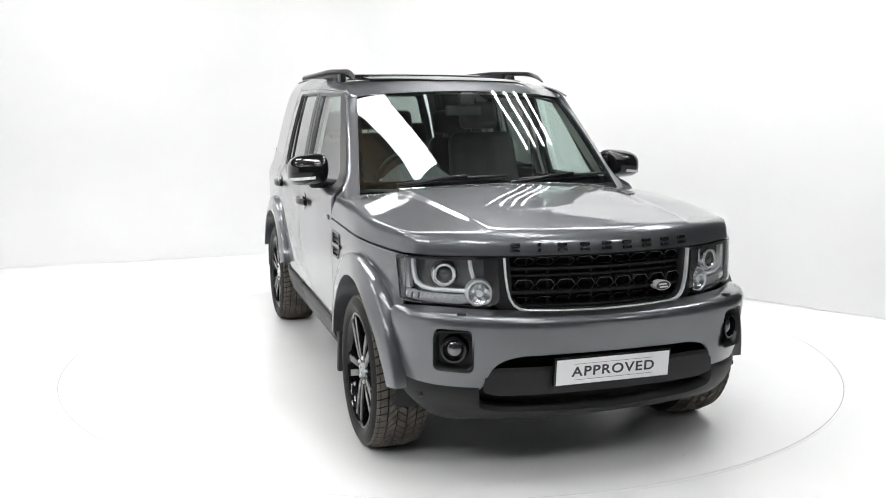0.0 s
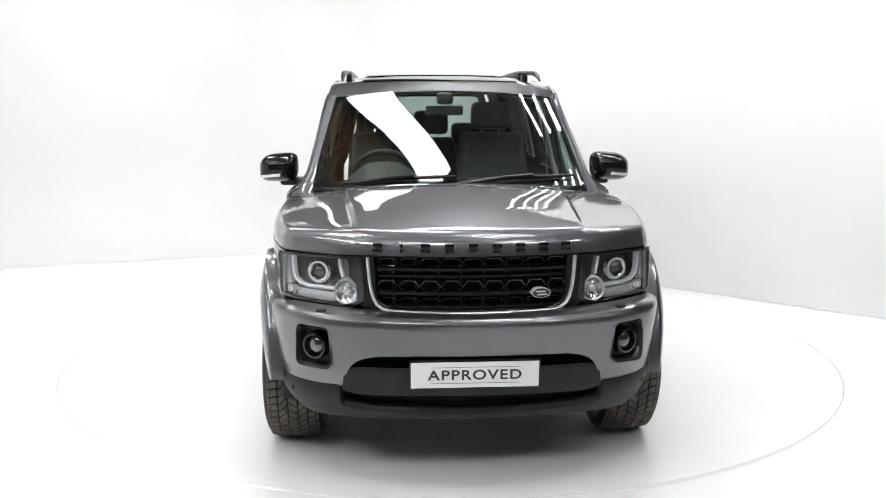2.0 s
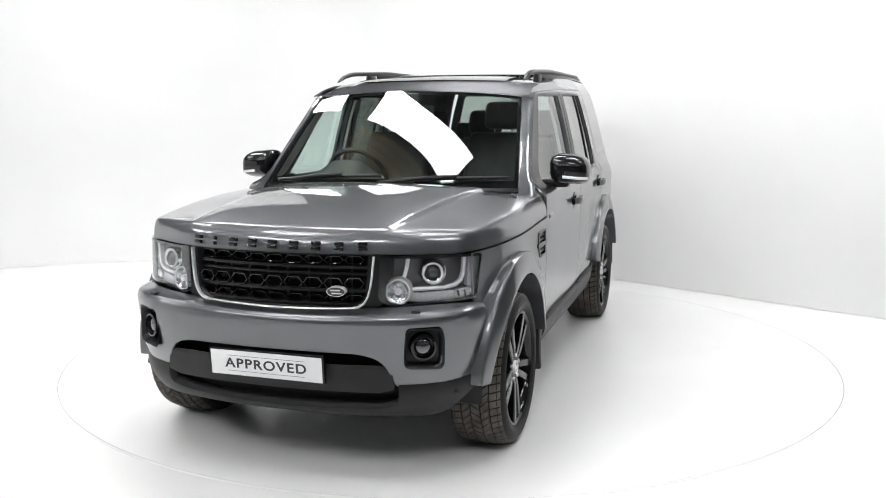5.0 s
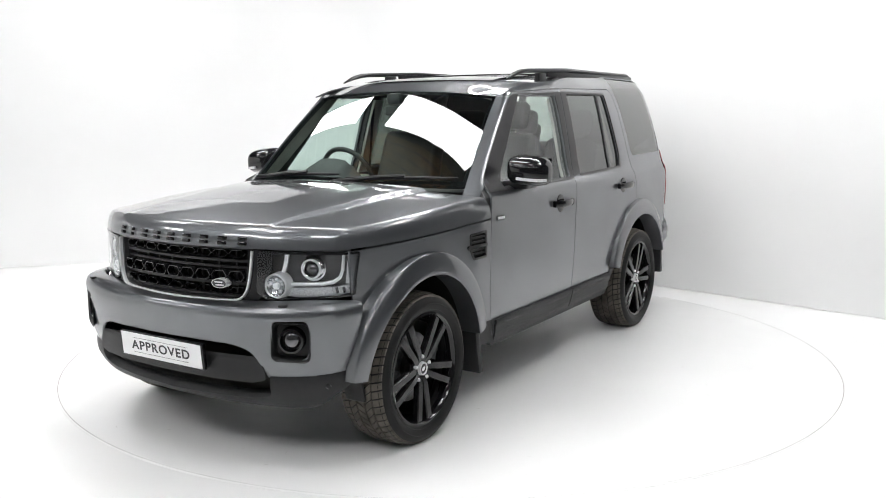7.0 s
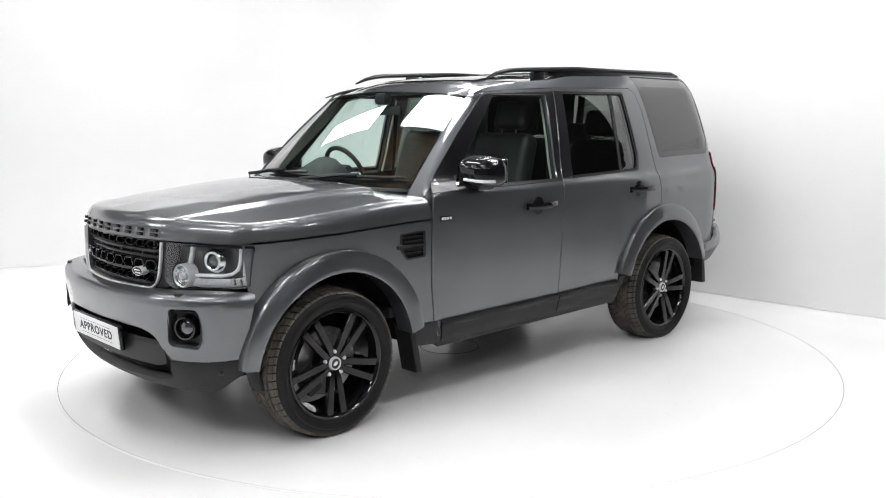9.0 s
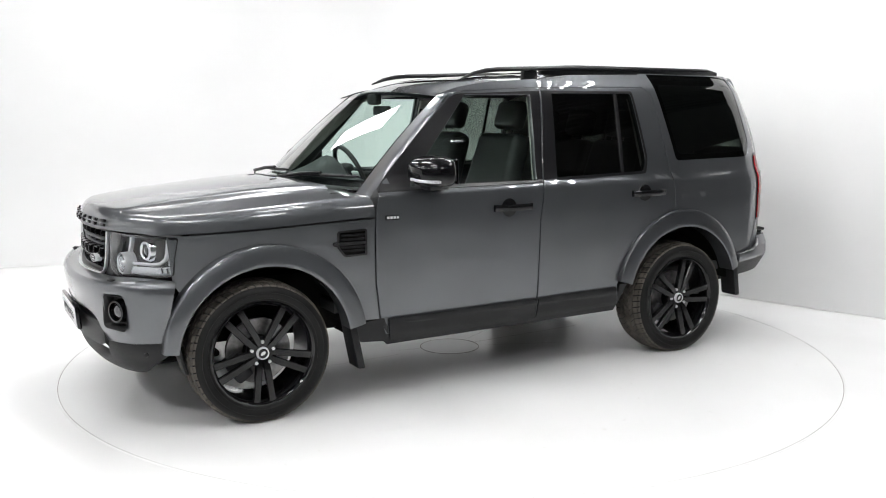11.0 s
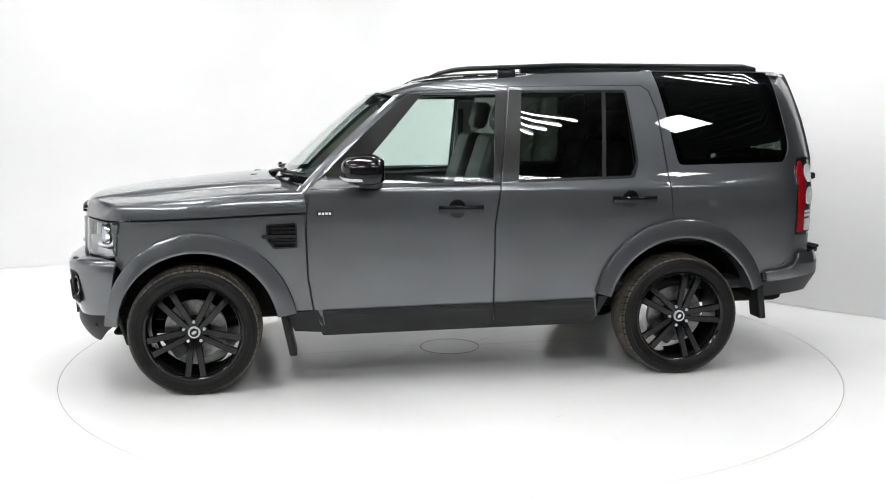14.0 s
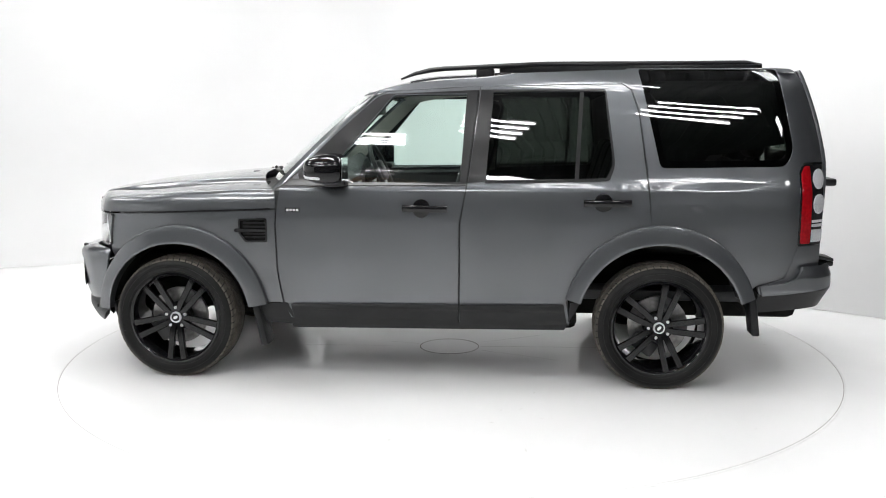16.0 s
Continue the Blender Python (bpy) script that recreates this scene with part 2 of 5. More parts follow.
def tube(bm, pts, r, n=10, taper=None, flat=1.0):
    """Adds a bar along points."""
    rings = []
    for i, p in enumerate(pts):
        p = Vector(p)
        t = (Vector(pts[min(i + 1, len(pts) - 1)]) - Vector(pts[max(i - 1, 0)])).normalized()
        a = t.cross(Vector((0, 0, 1)))
        a = (a if a.length > 0.05 else t.cross(Vector((0, 1, 0)))).normalized()
        b = a.cross(t)
        q = r * (taper(i / (len(pts) - 1)) if taper else 1)
        rings.append([bm.verts.new(p + a * q * math.cos(2 * math.pi * k / n) + b * q * flat * math.sin(2 * math.pi * k / n)) for k in range(n)])
    for a, b in zip(rings, rings[1:]):
        for k in range(n):
            bm.faces.new((a[k], a[(k + 1) % n], b[(k + 1) % n], b[k]))
    bm.faces.new(rings[0][::-1])
    bm.faces.new(rings[-1])


def lathe(bm, profile, n=64, axis="y", closed=False):
    """Revolves (radius, along) pairs about an axis through the origin."""
    rings = []
    for r, h in profile:
        ring = []
        for k in range(n):
            a = 2 * math.pi * k / n
            p = (r * math.cos(a), h, r * math.sin(a)) if axis == "y" else (h, r * math.cos(a), r * math.sin(a)) if axis == "x" else (r * math.cos(a), r * math.sin(a), h)
            ring.append(bm.verts.new(p))
        rings.append(ring)
    pairs = list(zip(rings, rings[1:])) + ([(rings[-1], rings[0])] if closed else [])
    for a, b in pairs:
        for k in range(n):
            bm.faces.new((a[k], a[(k + 1) % n], b[(k + 1) % n], b[k]))
    if not closed:
        bm.faces.new(rings[0][::-1])
        bm.faces.new(rings[-1])
    bmesh.ops.recalc_face_normals(bm, faces=bm.faces[:])


def moved(bm, m):
    bmesh.ops.transform(bm, matrix=m, verts=bm.verts[:])
    return bm


# ---- the car: x forwards, y to its left, z up, origin on the ground midway between the axles ----
car = tagged(new("car"), "dark grey metallic off-road estate car with black wheels on a turntable", "car")

WB, AXLE_Z = 1.4425, 0.364
half_profile = spline([(0.28, 0.875), (0.45, 0.903), (0.60, 0.917), (0.80, 0.926), (0.95, 0.927), (1.05, 0.9245), (1.12, 0.919),
                       (1.15, 0.914), (1.168, 0.907), (1.188, 0.892), (1.28, 0.865), (1.45, 0.826), (1.70, 0.757), (1.76, 0.732), (1.80, 0.705), (1.85, 0.655), (1.88, 0.6)])
tail_x = spline([(0.5, -2.36), (0.85, -2.365), (1.2, -2.38), (1.3, -2.375), (1.53, -2.335), (1.75, -2.275), (1.83, -2.245), (1.88, -2.22)])


def side_y(x, z):
    y = half_profile(z)
    if x > 1.25:
        y -= 0.27 * (x - 1.25) ** 2
    if x < -1.2:
        y -= 0.052 * (math.hypot(-1.2 - x, 0.12) - 0.12)
    turn = tail_x(z) + 0.30
    if x < turn:
        y -= 1.5 * (turn - x) ** 2
    if x > -0.5 and z > 1.145:
        q, r = min(1.0, (z - 1.145) / 0.09), min(1.0, x + 0.5)
        y -= 0.060 * q * q * (3 - 2 * q) * r * r * (3 - 2 * r)
    # soft crease along the doors below the handles
    y += 0.006 * math.exp(-((z - 1.075) / 0.02) ** 2) * (1 if x < -1.27 else 0) * (1 if x > -2.2 else 0)
    return y


def side_surf(x, z):
    return (x, side_y(x, z), z)


FACE = plan_curve([(2.170, 0), (2.142, 0.289), (2.063, 0.545), (1.995, 0.67), (1.932, 0.768), (1.880, 0.826), (1.835, 0.856), (1.78, 0.876)])
BUMP = plan_curve([(2.238, 0), (2.227, 0.25), (2.190, 0.48), (2.136, 0.65), (2.072, 0.75), (1.985, 0.822), (1.89, 0.860), (1.78, 0.880)])
TAIL = plan_curve([(-2.50, 0), (-2.49, 0.40), (-2.455, 0.68), (-2.39, 0.80), (-2.28, 0.865), (-2.12, 0.905), (-1.93, 0.925)])
bump_off = spline([(0.40, -0.05), (0.45, -0.028), (0.52, -0.008), (0.60, 0.002), (0.68, 0.012), (0.715, 0.014), (0.735, 0.006), (0.745, -0.006)])
low_off = spline([(0.20, -0.22), (0.26, -0.12), (0.33, -0.055), (0.40, -0.025), (0.46, -0.02), (0.60, -0.02)])


def face_surf(s, z, back=0.0, lean=0.12):
    x, y, nx, ny = FACE(s)
    o = -back - lean * max(0.0, z - 0.86) ** 1.0 * 0.25
    return (x + nx * o, y + ny * o, z)


def bump_surf(s, v):
    x, y, nx, ny = BUMP(s)
    rise = 0.022 * min(1.0, abs(s) / 0.75) ** 2 * max(0.0, min(1.0, (v - 0.6) / 0.14))
    if v <= 0.745:
        o, z = bump_off(v), v + rise
    else:
        o, z = -0.006 - (v - 0.745) * 1.6, 0.745 + rise + 0.012 * math.sin(min((v - 0.745) / 0.05, 1) * math.pi / 2)
    return (x + nx * o, y + ny * o, z)


def low_surf(s, v):
    x, y, nx, ny = BUMP(s)
    o = low_off(v)
    return (x + nx * o, y + ny * o, v)


def tail_surf(s, v):
    x, y, nx, ny = TAIL(s)
    nx, ny = -nx, -ny
    o = 0.0 if v < 0.66 else -(v - 0.66) * 0.35
    o -= max(0, 0.58 - v) * 0.55
    return (x + nx * o, y + ny * o, v)


def s_of(curve, y):
    lo, hi = 0.0, curve.end
    for _ in range(30):
        mid = (lo + hi) / 2
        lo, hi = (mid, hi) if curve(mid)[1] < y else (lo, mid)
    return lo


# ---- wheel arch outlines ----
F_ARCH, R_ARCH = (1.415, 0.375), (-1.44, 0.382)


def arch_out(front, a):
    """Outer edge of a flare at angle a (0 forwards, 90 up)."""
    if front:
        r = 0.556 - 0.035 * max(0.0, math.cos(radians(a))) ** 2
        return F_ARCH[0] + r * math.cos(radians(a)), F_ARCH[1] + r * math.sin(radians(a))
    r = 0.578 - 0.025 * abs(math.cos(radians(a))) ** 3
    return R_ARCH[0] + r * math.cos(radians(a)), R_ARCH[1] + r * math.sin(radians(a))


def arch_in(front, a):
    r = 0.448 if front else 0.466
    c = F_ARCH if front else R_ARCH
    return c[0] + r * math.cos(radians(a)), c[1] + r * math.sin(radians(a))


F_A0, F_A1, R_A0, R_A1 = 4.0, 171.0, 15.0, 163.0


def arch_line(front, a0, a1, n=26, shrink=0.0):
    pts = []
    for i in range(n + 1):
        a = a0 + (a1 - a0) * i / n
        x, z = arch_out(front, a)
        c = F_ARCH if front else R_ARCH
        pts.append((c[0] + (x - c[0]) * (1 - shrink), c[1] + (z - c[1]) * (1 - shrink), 0))
    return pts


GAP = 0.0048
DOOR_F = [(0.778, 1.155), (0.797, 1.04), (0.804, 0.94), (0.799, 0.67), (0.770, 0.47), (0.735, 0.375)]      # seam before the front door
SEAM_B = [(-0.394, 1.742), (-0.326, 1.18), (-0.287, 0.95), (-0.283, 0.49), (-0.28, 0.37)]
SEAM_C = [(-1.215, 1.752), (-1.262, 1.72), (-1.306, 1.593), (-1.345, 1.30), (-1.362, 1.154), (-1.380, 0.90)]


def shift(pts, dx):
    return [(p[0] + dx, p[1], 0) for p in pts]


F_GLASS = rounded([(0.562, 1.182), (0.118, 1.697), (-0.318, 1.70), (-0.286, 1.19)], 0.012)
R_GLASS = rounded([(-0.432, 1.20), (-0.472, 1.712), (-1.112, 1.714, 0.02), (-1.163, 1.29, 0.05), (-1.135, 1.217, 0.04)], 0.012)
Q_GLASS = rounded([(-1.302, 1.842), (-2.100, 1.838, 0.015), (-2.178, 1.375, 0.05), (-2.128, 1.287, 0.04), (-1.428, 1.277, 0.03)], 0.02)


def flare(front, side):
    rows = []
    a0, a1 = (F_A0, F_A1) if front else (R_A0, R_A1)
    for i in range(49):
        a = a0 + (a1 - a0) * i / 48
        (xo, zo), (xi, zi) = arch_out(front, a), arch_in(front, a)
        yo = side_y(xo, zo) + 0.004
        top = 0.962 if front else 0.965
        if front and a < 65:
            top -= 0.065 * ((65 - a) / 65) ** 1.4
            q = max(0.0, min(1.0, (55 - a) / 25))
            yo += q * max(0.0, 0.848 - yo)
        row = []
        for q, k in ((0.0, -0.3), (0.0, 0.10), (0.012, 0.46), (0.04, 0.60), (0.12, 0.68), (0.32, 0.79), (0.55, 0.89), (0.80, 0.98), (0.93, 1.0), (1.0, 0.96)):
            y = yo + (top - yo) * k if k >= 0 else yo - 0.02
            row.append((xo + (xi - xo) * q, y * side, zo + (zi - zo) * q))
        row.append((xi, (top - 0.05) * side, zi))
        row.append((xi, 0.84 * side, zi))
        rows.append(row)
    ob = part("wheel_arch_flare", grid(rows), PAINT, car, "grey painted flared wheel arch")
    rows = []
    for i in range(25):
        a = 10 + 162 * i / 24
        c = F_ARCH if front else R_ARCH
        r = 0.472 if front else 0.492
        rows.append([(c[0] + r * math.cos(radians(a)), y * side, c[1] + r * math.sin(radians(a))) for y in (0.87, 0.52)] + [(c[0], 0.50 * side, c[1])])
    part("wheel_arch_liner", grid(rows), DARK, car)
    return ob


def mud_flap(x, side, z0, z1, dx):
    bm = bmesh.new()
    block(bm, (x - 0.022, 0.79, z0), (x + 0.022, 0.925, z1), 0.010)
    for v in bm.verts:
        q = (z1 - v.co.z) / (z1 - z0)
        v.co.x += dx * q
        if v.co.y < 0.8:
            v.co.z += 0.02
        v.co.y *= side
    bmesh.ops.recalc_face_normals(bm, faces=bm.faces[:])
    part("mud_flap", bm, PLASTIC, car)


def door_handle(door, x0, x1, z, side):
    xc = x0 + (x1 - x0) * 0.42
    yb = side_y(xc, z)
    bm = bmesh.new()
    lathe(bm, [(0.001, 0.003), (0.045, 0.003), (0.052, 0.002), (0.054, -0.004)], 28)
    for v in bm.verts:
        v.co.z *= 1.02
        v.co = Vector((xc + v.co.x, (yb + v.co.y) * side, z - 0.004 + v.co.z))
    bmesh.ops.recalc_face_normals(bm, faces=bm.faces[:])
    h = part("door_handle", bm, GLOSS_BLACK, door, "gloss black door handle")
    bm = bmesh.new()
    rows = []
    for i in range(13):
        t = i / 12
        x = x0 + (x1 - x0) * t
        bow = 0.040 * math.sin(math.pi * min(max(t, 0.04), 0.96)) ** 0.45
        y = side_y(x, z) + bow
        rows.append([(x, (y + dy) * side, z + dz) for dy, dz in ((0.006, 0.017), (0.010, 0.010), (0.010, -0.012), (0.005, -0.021), (-0.012, -0.021), (-0.012, 0.017))])
    part("grip", grid(rows, closed=True, cap=True), GLOSS_BLACK, h)


def mirror(side):
    bm = bmesh.new()
    bmesh.ops.create_uvsphere(bm, u_segments=28, v_segments=18, radius=1)
    cy = 0.990
    for v in bm.verts:
        x, y, z = v.co
        f = lambda q, n: math.copysign(abs(q) ** n, q)
        X = (0.150 if x > 0 else 0.100) * f(x, 0.75) * (1 - 0.12 * y)
        Y = 0.112 * f(y, 0.6)
        Z = 0.086 * f(z, 0.6) * (1 - 0.10 * y) * (1 - 0.12 * max(0.0, x)) - 0.010 * y
        if X < -0.085:
            X = -0.085
        v.co = (0.455 + X, (cy + Y) * side, 1.272 + Z)
    bmesh.ops.recalc_face_normals(bm, faces=bm.faces[:])
    m = part("wing_mirror", bm, GLOSS_BLACK, car, "gloss black door mirror")
    bm = bmesh.new()
    block(bm, (0.368, cy - 0.088, 1.205), (0.3695, cy + 0.080, 1.338), 0.0005, 1)
    for v in bm.verts:
        v.co.y *= side
    bmesh.ops.recalc_face_normals(bm, faces=bm.faces[:])
    part("mirror_glass", bm, CHROME, m, "silvered mirror glass")
    rows = []
    for i in range(13):
        t = i / 12
        y = cy - 0.02 + 0.128 * t
        q = (y - cy) / 0.112
        x = 0.455 + 0.150 * max(0.02, 1 - abs(q) ** 3.6) ** 0.40 * (1 - 0.15 * q)
        rows.append([(x + dx, y * side, 1.234 - 0.010 * q + dz) for dx, dz in ((0.0, 0.008), (0.003, 0.004), (0.003, -0.004), (0.0, -0.008), (-0.02, -0.008), (-0.02, 0.008))])
    part("indicator_lens", grid(rows, closed=True, cap=True), WHITE_LENS, m, "clear strip lens")
    bm = bmesh.new()
    block(bm, (0.37, 0.80, 1.165), (0.50, 0.985, 1.212), 0.018, 3)
    for v in bm.verts:
        v.co.z += 0.03 * max(0, v.co.y - 0.88)
        v.co.y *= side
    bmesh.ops.recalc_face_normals(bm, faces=bm.faces[:])
    part("mirror_arm", bm, SATIN_BLACK, m)


def vent(side):
    frame_o = rounded([(0.855, 0.978), (0.853, 0.836), (0.985, 0.833), (1.025, 0.885), (1.025, 0.972)], 0.012)
    f = sheet("wing_vent", frame_o, side_surf, GLOSS_BLACK, car, [rounded([(0.864, 0.968), (0.863, 0.846), (0.980, 0.843), (1.014, 0.888), (1.014, 0.962)], 0.01)],
              out=-1, side=side, lift=0.006, depth=0.02, label="gloss black wing vent")
    sheet("vent_mesh", rounded([(0.860, 0.972), (0.858, 0.842), (0.982, 0.839), (1.018, 0.886), (1.018, 0.966)], 0.01), side_surf, DARK, f, out=-1, side=side, lift=-0.012, depth=0)
    for z in (0.948, 0.924, 0.882, 0.862):
        sheet("vent_slat", [(0.864, z - 0.005), (1.0, z - 0.005), (1.0, z + 0.005), (0.864, z + 0.005)], side_surf, SATIN_BLACK, f, out=-1, side=side, lift=-0.003, depth=0.008)
    sheet("vent_bar", rounded([(0.856, 0.896), (1.045, 0.893), (1.052, 0.905), (1.045, 0.915), (0.856, 0.912)], 0.004), side_surf, GLOSS_BLACK, f, out=-1, side=side, lift=0.010, depth=0.012)


def badge(side):
    # small chrome model badge, its unreadable marks as plain bars
    b = sheet("door_badge", rounded([(0.742, 1.041), (0.742, 1.015), (0.655, 1.015), (0.655, 1.041)], 0.005), side_surf, SATIN_BLACK, car, out=-1, side=side, lift=0.004, depth=0.006)
    for i in range(4):
        x = 0.733 - i * 0.0195
        sheet("badge_mark", [(x, 1.035), (x, 1.021), (x - 0.014, 1.021), (x - 0.014, 1.035)], side_surf, PLATE_WHITE, b, out=-1, side=side, lift=0.007, depth=0.004)


def clad_surf(x, z):
    """Door cladding: a proud lip along the top, hollow below it, turned in at the foot."""
    d = z - (0.462 - 0.012 * (x - 0.72))
    o = 0.010 * math.exp(-((d + 0.016) / 0.012) ** 2) - 0.30 * max(0.0, -d - 0.085)
    return (x, side_y(x, z) + o, z)


def body_side(side):
    S = dict(out=-1, side=side)
    # front wing
    o = shift(list(reversed(DOOR_F[1:5])), GAP)
    o = [(0.80, 1.026, 0)] + list(reversed(o))[1:] + [(p[0], p[1], 0) for p in reversed(arch_line(True, 38, 170, shrink=0.02))]
    o += [(1.862, 0.752, 0), (1.868, 0.80, 0), (1.876, 0.90, 0), (1.884, 0.986, 0), (1.5, 1.000, 0), (1.1, 1.016, 0)]
    sheet("front_wing", rounded(o, 0), side_surf, PAINT, car, [rounded([(0.860, 0.973), (0.858, 0.841), (0.983, 0.838), (1.019, 0.886), (1.019, 0.967)], 0.01)], **S)
    # front door
    seq = [(0.20, 1.712, 0.07), (0.44, 1.492, 0)] + shift(DOOR_F, -GAP) + shift(list(reversed(SEAM_B)), GAP)
    fd = sheet("front_door", rounded(seq, 0), side_surf, PAINT, car, [F_GLASS], **S)
    sheet("window_pane", rounded([(0.575, 1.176), (0.121, 1.703), (-0.324, 1.706), (-0.290, 1.184)], 0.01), side_surf, CLEAR, fd, lift=-0.012, depth=0, label="clear side window", **S)
    # black window surround: front strip, mirror corner and pillar cover
    sheet("window_trim", rounded([(0.772, 1.166, 0), (0.462, 1.468, 0), (0.20, 1.700, 0.05), (-0.388, 1.722, 0), (-0.386, 1.704, 0), (0.119, 1.700, 0.02), (0.560, 1.186, 0.01), (0.560, 1.166, 0)], 0),
          side_surf, SATIN_BLACK, fd, lift=0.002, depth=0.006, **S)
    sheet("pillar_cover", [(-0.318, 1.703), (-0.286, 1.176), (-0.322, 1.176), (-0.386, 1.703)], side_surf, SATIN_BLACK, fd, lift=0.003, depth=0.006, step=0.05, **S)
    sheet("waist_seal", [(0.560, 1.184), (-0.286, 1.192), (-0.286, 1.176), (0.560, 1.167)], side_surf, SATIN_BLACK, fd, lift=0.004, depth=0.008, **S)
    sheet("door_cladding", rounded([(0.722, 0.462), (-0.277, 0.474), (-0.276, 0.352), (0.70, 0.338)], 0.008), clad_surf, PLASTIC, fd, lift=0.012, depth=0.014, step=0.025, **S)
    door_handle(fd, 0.046, -0.215, 1.046, side)
    # rear door
    arch = [(p[0], p[1], 0) for p in arch_line(False, 33, 86, 14, shrink=0.02)]
    seq = shift(SEAM_B, -GAP) + [(-0.93, 0.372, 0), (-0.905, 0.50, 0)] + [p for p in arch if p[1] > 0.5] + [(-1.376, 0.97, 0)] + shift(list(reversed(SEAM_C[:-1])), GAP)
    rd = sheet("rear_door", rounded(seq, 0), side_surf, PAINT, car, [R_GLASS], **S)
    sheet("window_pane", rounded([(-0.428, 1.194), (-0.468, 1.718), (-1.116, 1.720, 0.02), (-1.168, 1.288, 0.05), (-1.138, 1.211, 0.04)], 0.01), side_surf, PRIVACY, rd, lift=-0.012, depth=0, label="dark privacy glass", **S)
    sheet("window_divider", [(-0.945, 1.212), (-0.970, 1.715), (-0.992, 1.715), (-0.967, 1.212)], side_surf, SATIN_BLACK, rd, lift=-0.004, depth=0.01, **S)
    sheet("pillar_cover", [(-0.400, 1.715), (-0.334, 1.19), (-0.434, 1.20), (-0.474, 1.715)], side_surf, SATIN_BLACK, rd, lift=0.003, depth=0.006, **S)
    sheet("waist_seal", [(-0.432, 1.203), (-1.13, 1.22), (-1.13, 1.204), (-0.432, 1.187)], side_surf, SATIN_BLACK, rd, lift=0.004, depth=0.008, **S)
    sheet("window_trim", rounded([(-0.40, 1.724, 0), (-1.118, 1.726, 0.02), (-1.174, 1.29, 0.05), (-1.14, 1.204, 0.04), (-1.12, 1.218, 0.03), (-1.160, 1.292, 0.05), (-1.110, 1.713, 0.015), (-0.40, 1.711, 0)], 0), side_surf, SATIN_BLACK, rd, lift=0.002, depth=0.006, **S)
    sheet("door_cladding", rounded([(-0.289, 0.475), (-0.892, 0.488), (-0.915, 0.368), (-0.288, 0.353)], 0.008), clad_surf, PLASTIC, rd, lift=0.012, depth=0.014, step=0.025, **S)
    door_handle(rd, -0.995, -1.262, 1.085, side)
    # quarter panel with its big window
    arch = [(p[0], p[1], 0) for p in arch_line(False, 84, 162, 18, shrink=0.02)]
    seq = [(-1.20, 1.765, 0), (-1.235, 1.845, 0.01), (-2.222, 1.845, 0.04)] + [(tail_x(z) + 0.008, z, 0) for z in (1.75, 1.6, 1.5, 1.4, 1.31)]
    seq += [(-2.235, 1.308, 0.01), (-2.208, 1.20, 0), (-2.205, 0.82, 0.01), (-2.135, 0.66, 0.03), (-1.985, 0.612, 0)] + list(reversed(arch))[1:] + shift(list(reversed(SEAM_C)), -GAP)
    qp = sheet("quarter_panel", rounded(seq, 0), side_surf, PAINT, car, [Q_GLASS], **S)
    qw = sheet("quarter_window", rounded([(-1.300, 1.845), (-2.103, 1.841, 0.015), (-2.181, 1.375, 0.05), (-2.13, 1.284, 0.04), (-1.426, 1.274, 0.03)], 0.02), side_surf, PRIVACY, car, lift=-0.003, depth=0, label="dark privacy glass window", **S)
    sheet("window_border", Q_GLASS, side_surf, GLOSS_BLACK, qw, [rounded([(-1.358, 1.775), (-2.07, 1.775), (-2.138, 1.375, 0.05), (-2.10, 1.325, 0.04), (-1.455, 1.318)], 0.04)], lift=-0.006, depth=0, **S)
    # cant rail above the doors up to the roof
    seq = [(0.30, 1.695, 0), (0.20, 1.716, 0.06), (-0.394, 1.746, 0), (-1.21, 1.757, 0.02), (-1.232, 1.80, 0), (-1.236, 1.838, 0), (-0.62, 1.822, 0.06), (-0.42, 1.797, 0.1), (0.0, 1.768, 0.05), (0.17, 1.737, 0.03)]
    sheet("roof_side_rail", rounded(seq, 0), side_surf, PAINT, car, **S)
    # windscreen pillar
    rows = []
    for i in range(-2, 17):
        t = i / 16
        a = WS(1.0, t)
        z = 1.155 + (1.712 - 1.155) * t
        x = 0.782 + (0.215 - 0.782) * t
        b = Vector((x, side_y(x, max(z, 1.20)) + 0.05 * max(0.0, 1.20 - z), z))
        m = (a + b) / 2 + Vector((0.010, 0.020, 0.002))
        row = [a - Vector((0.02, 0.0, 0.02)), a + Vector((0.004, 0.004, 0.004))]
        for k in (0.2, 0.4, 0.6, 0.8, 1.0):
            row.append(a * (1 - k) ** 2 + m * 2 * k * (1 - k) + b * k * k)
        row.append(b - Vector((0.0, 0.02, 0.0)))
        rows.append([(p.x, p.y * side, p.z) for p in row])
    part("windscreen_pillar", grid(rows), PAINT, car, "grey painted windscreen pillar")
    # dark structure behind the panels
    liner = [(0.81, 1.16, 0), (0.84, 1.03, 0), (1.78, 1.00, 0), (1.78, 0.80, 0)] + [(p[0], p[1], 0) for p in arch_line(True, 40, 172, shrink=0.03)]
    liner += [(0.74, 0.34, 0), (-0.93, 0.35, 0), (-0.92, 0.50, 0)] + [(p[0], p[1], 0) for p in arch_line(False, 30, 160, shrink=0.03)]
    liner += [(-2.0, 0.62, 0), (-2.20, 0.70, 0), (-2.33, 0.85, 0), (-2.33, 1.28, 0), (-2.17, 1.80, 0), (-0.6, 1.80, 0), (-0.3, 1.765, 0), (0.10, 1.73, 0), (0.41, 1.49, 0)]
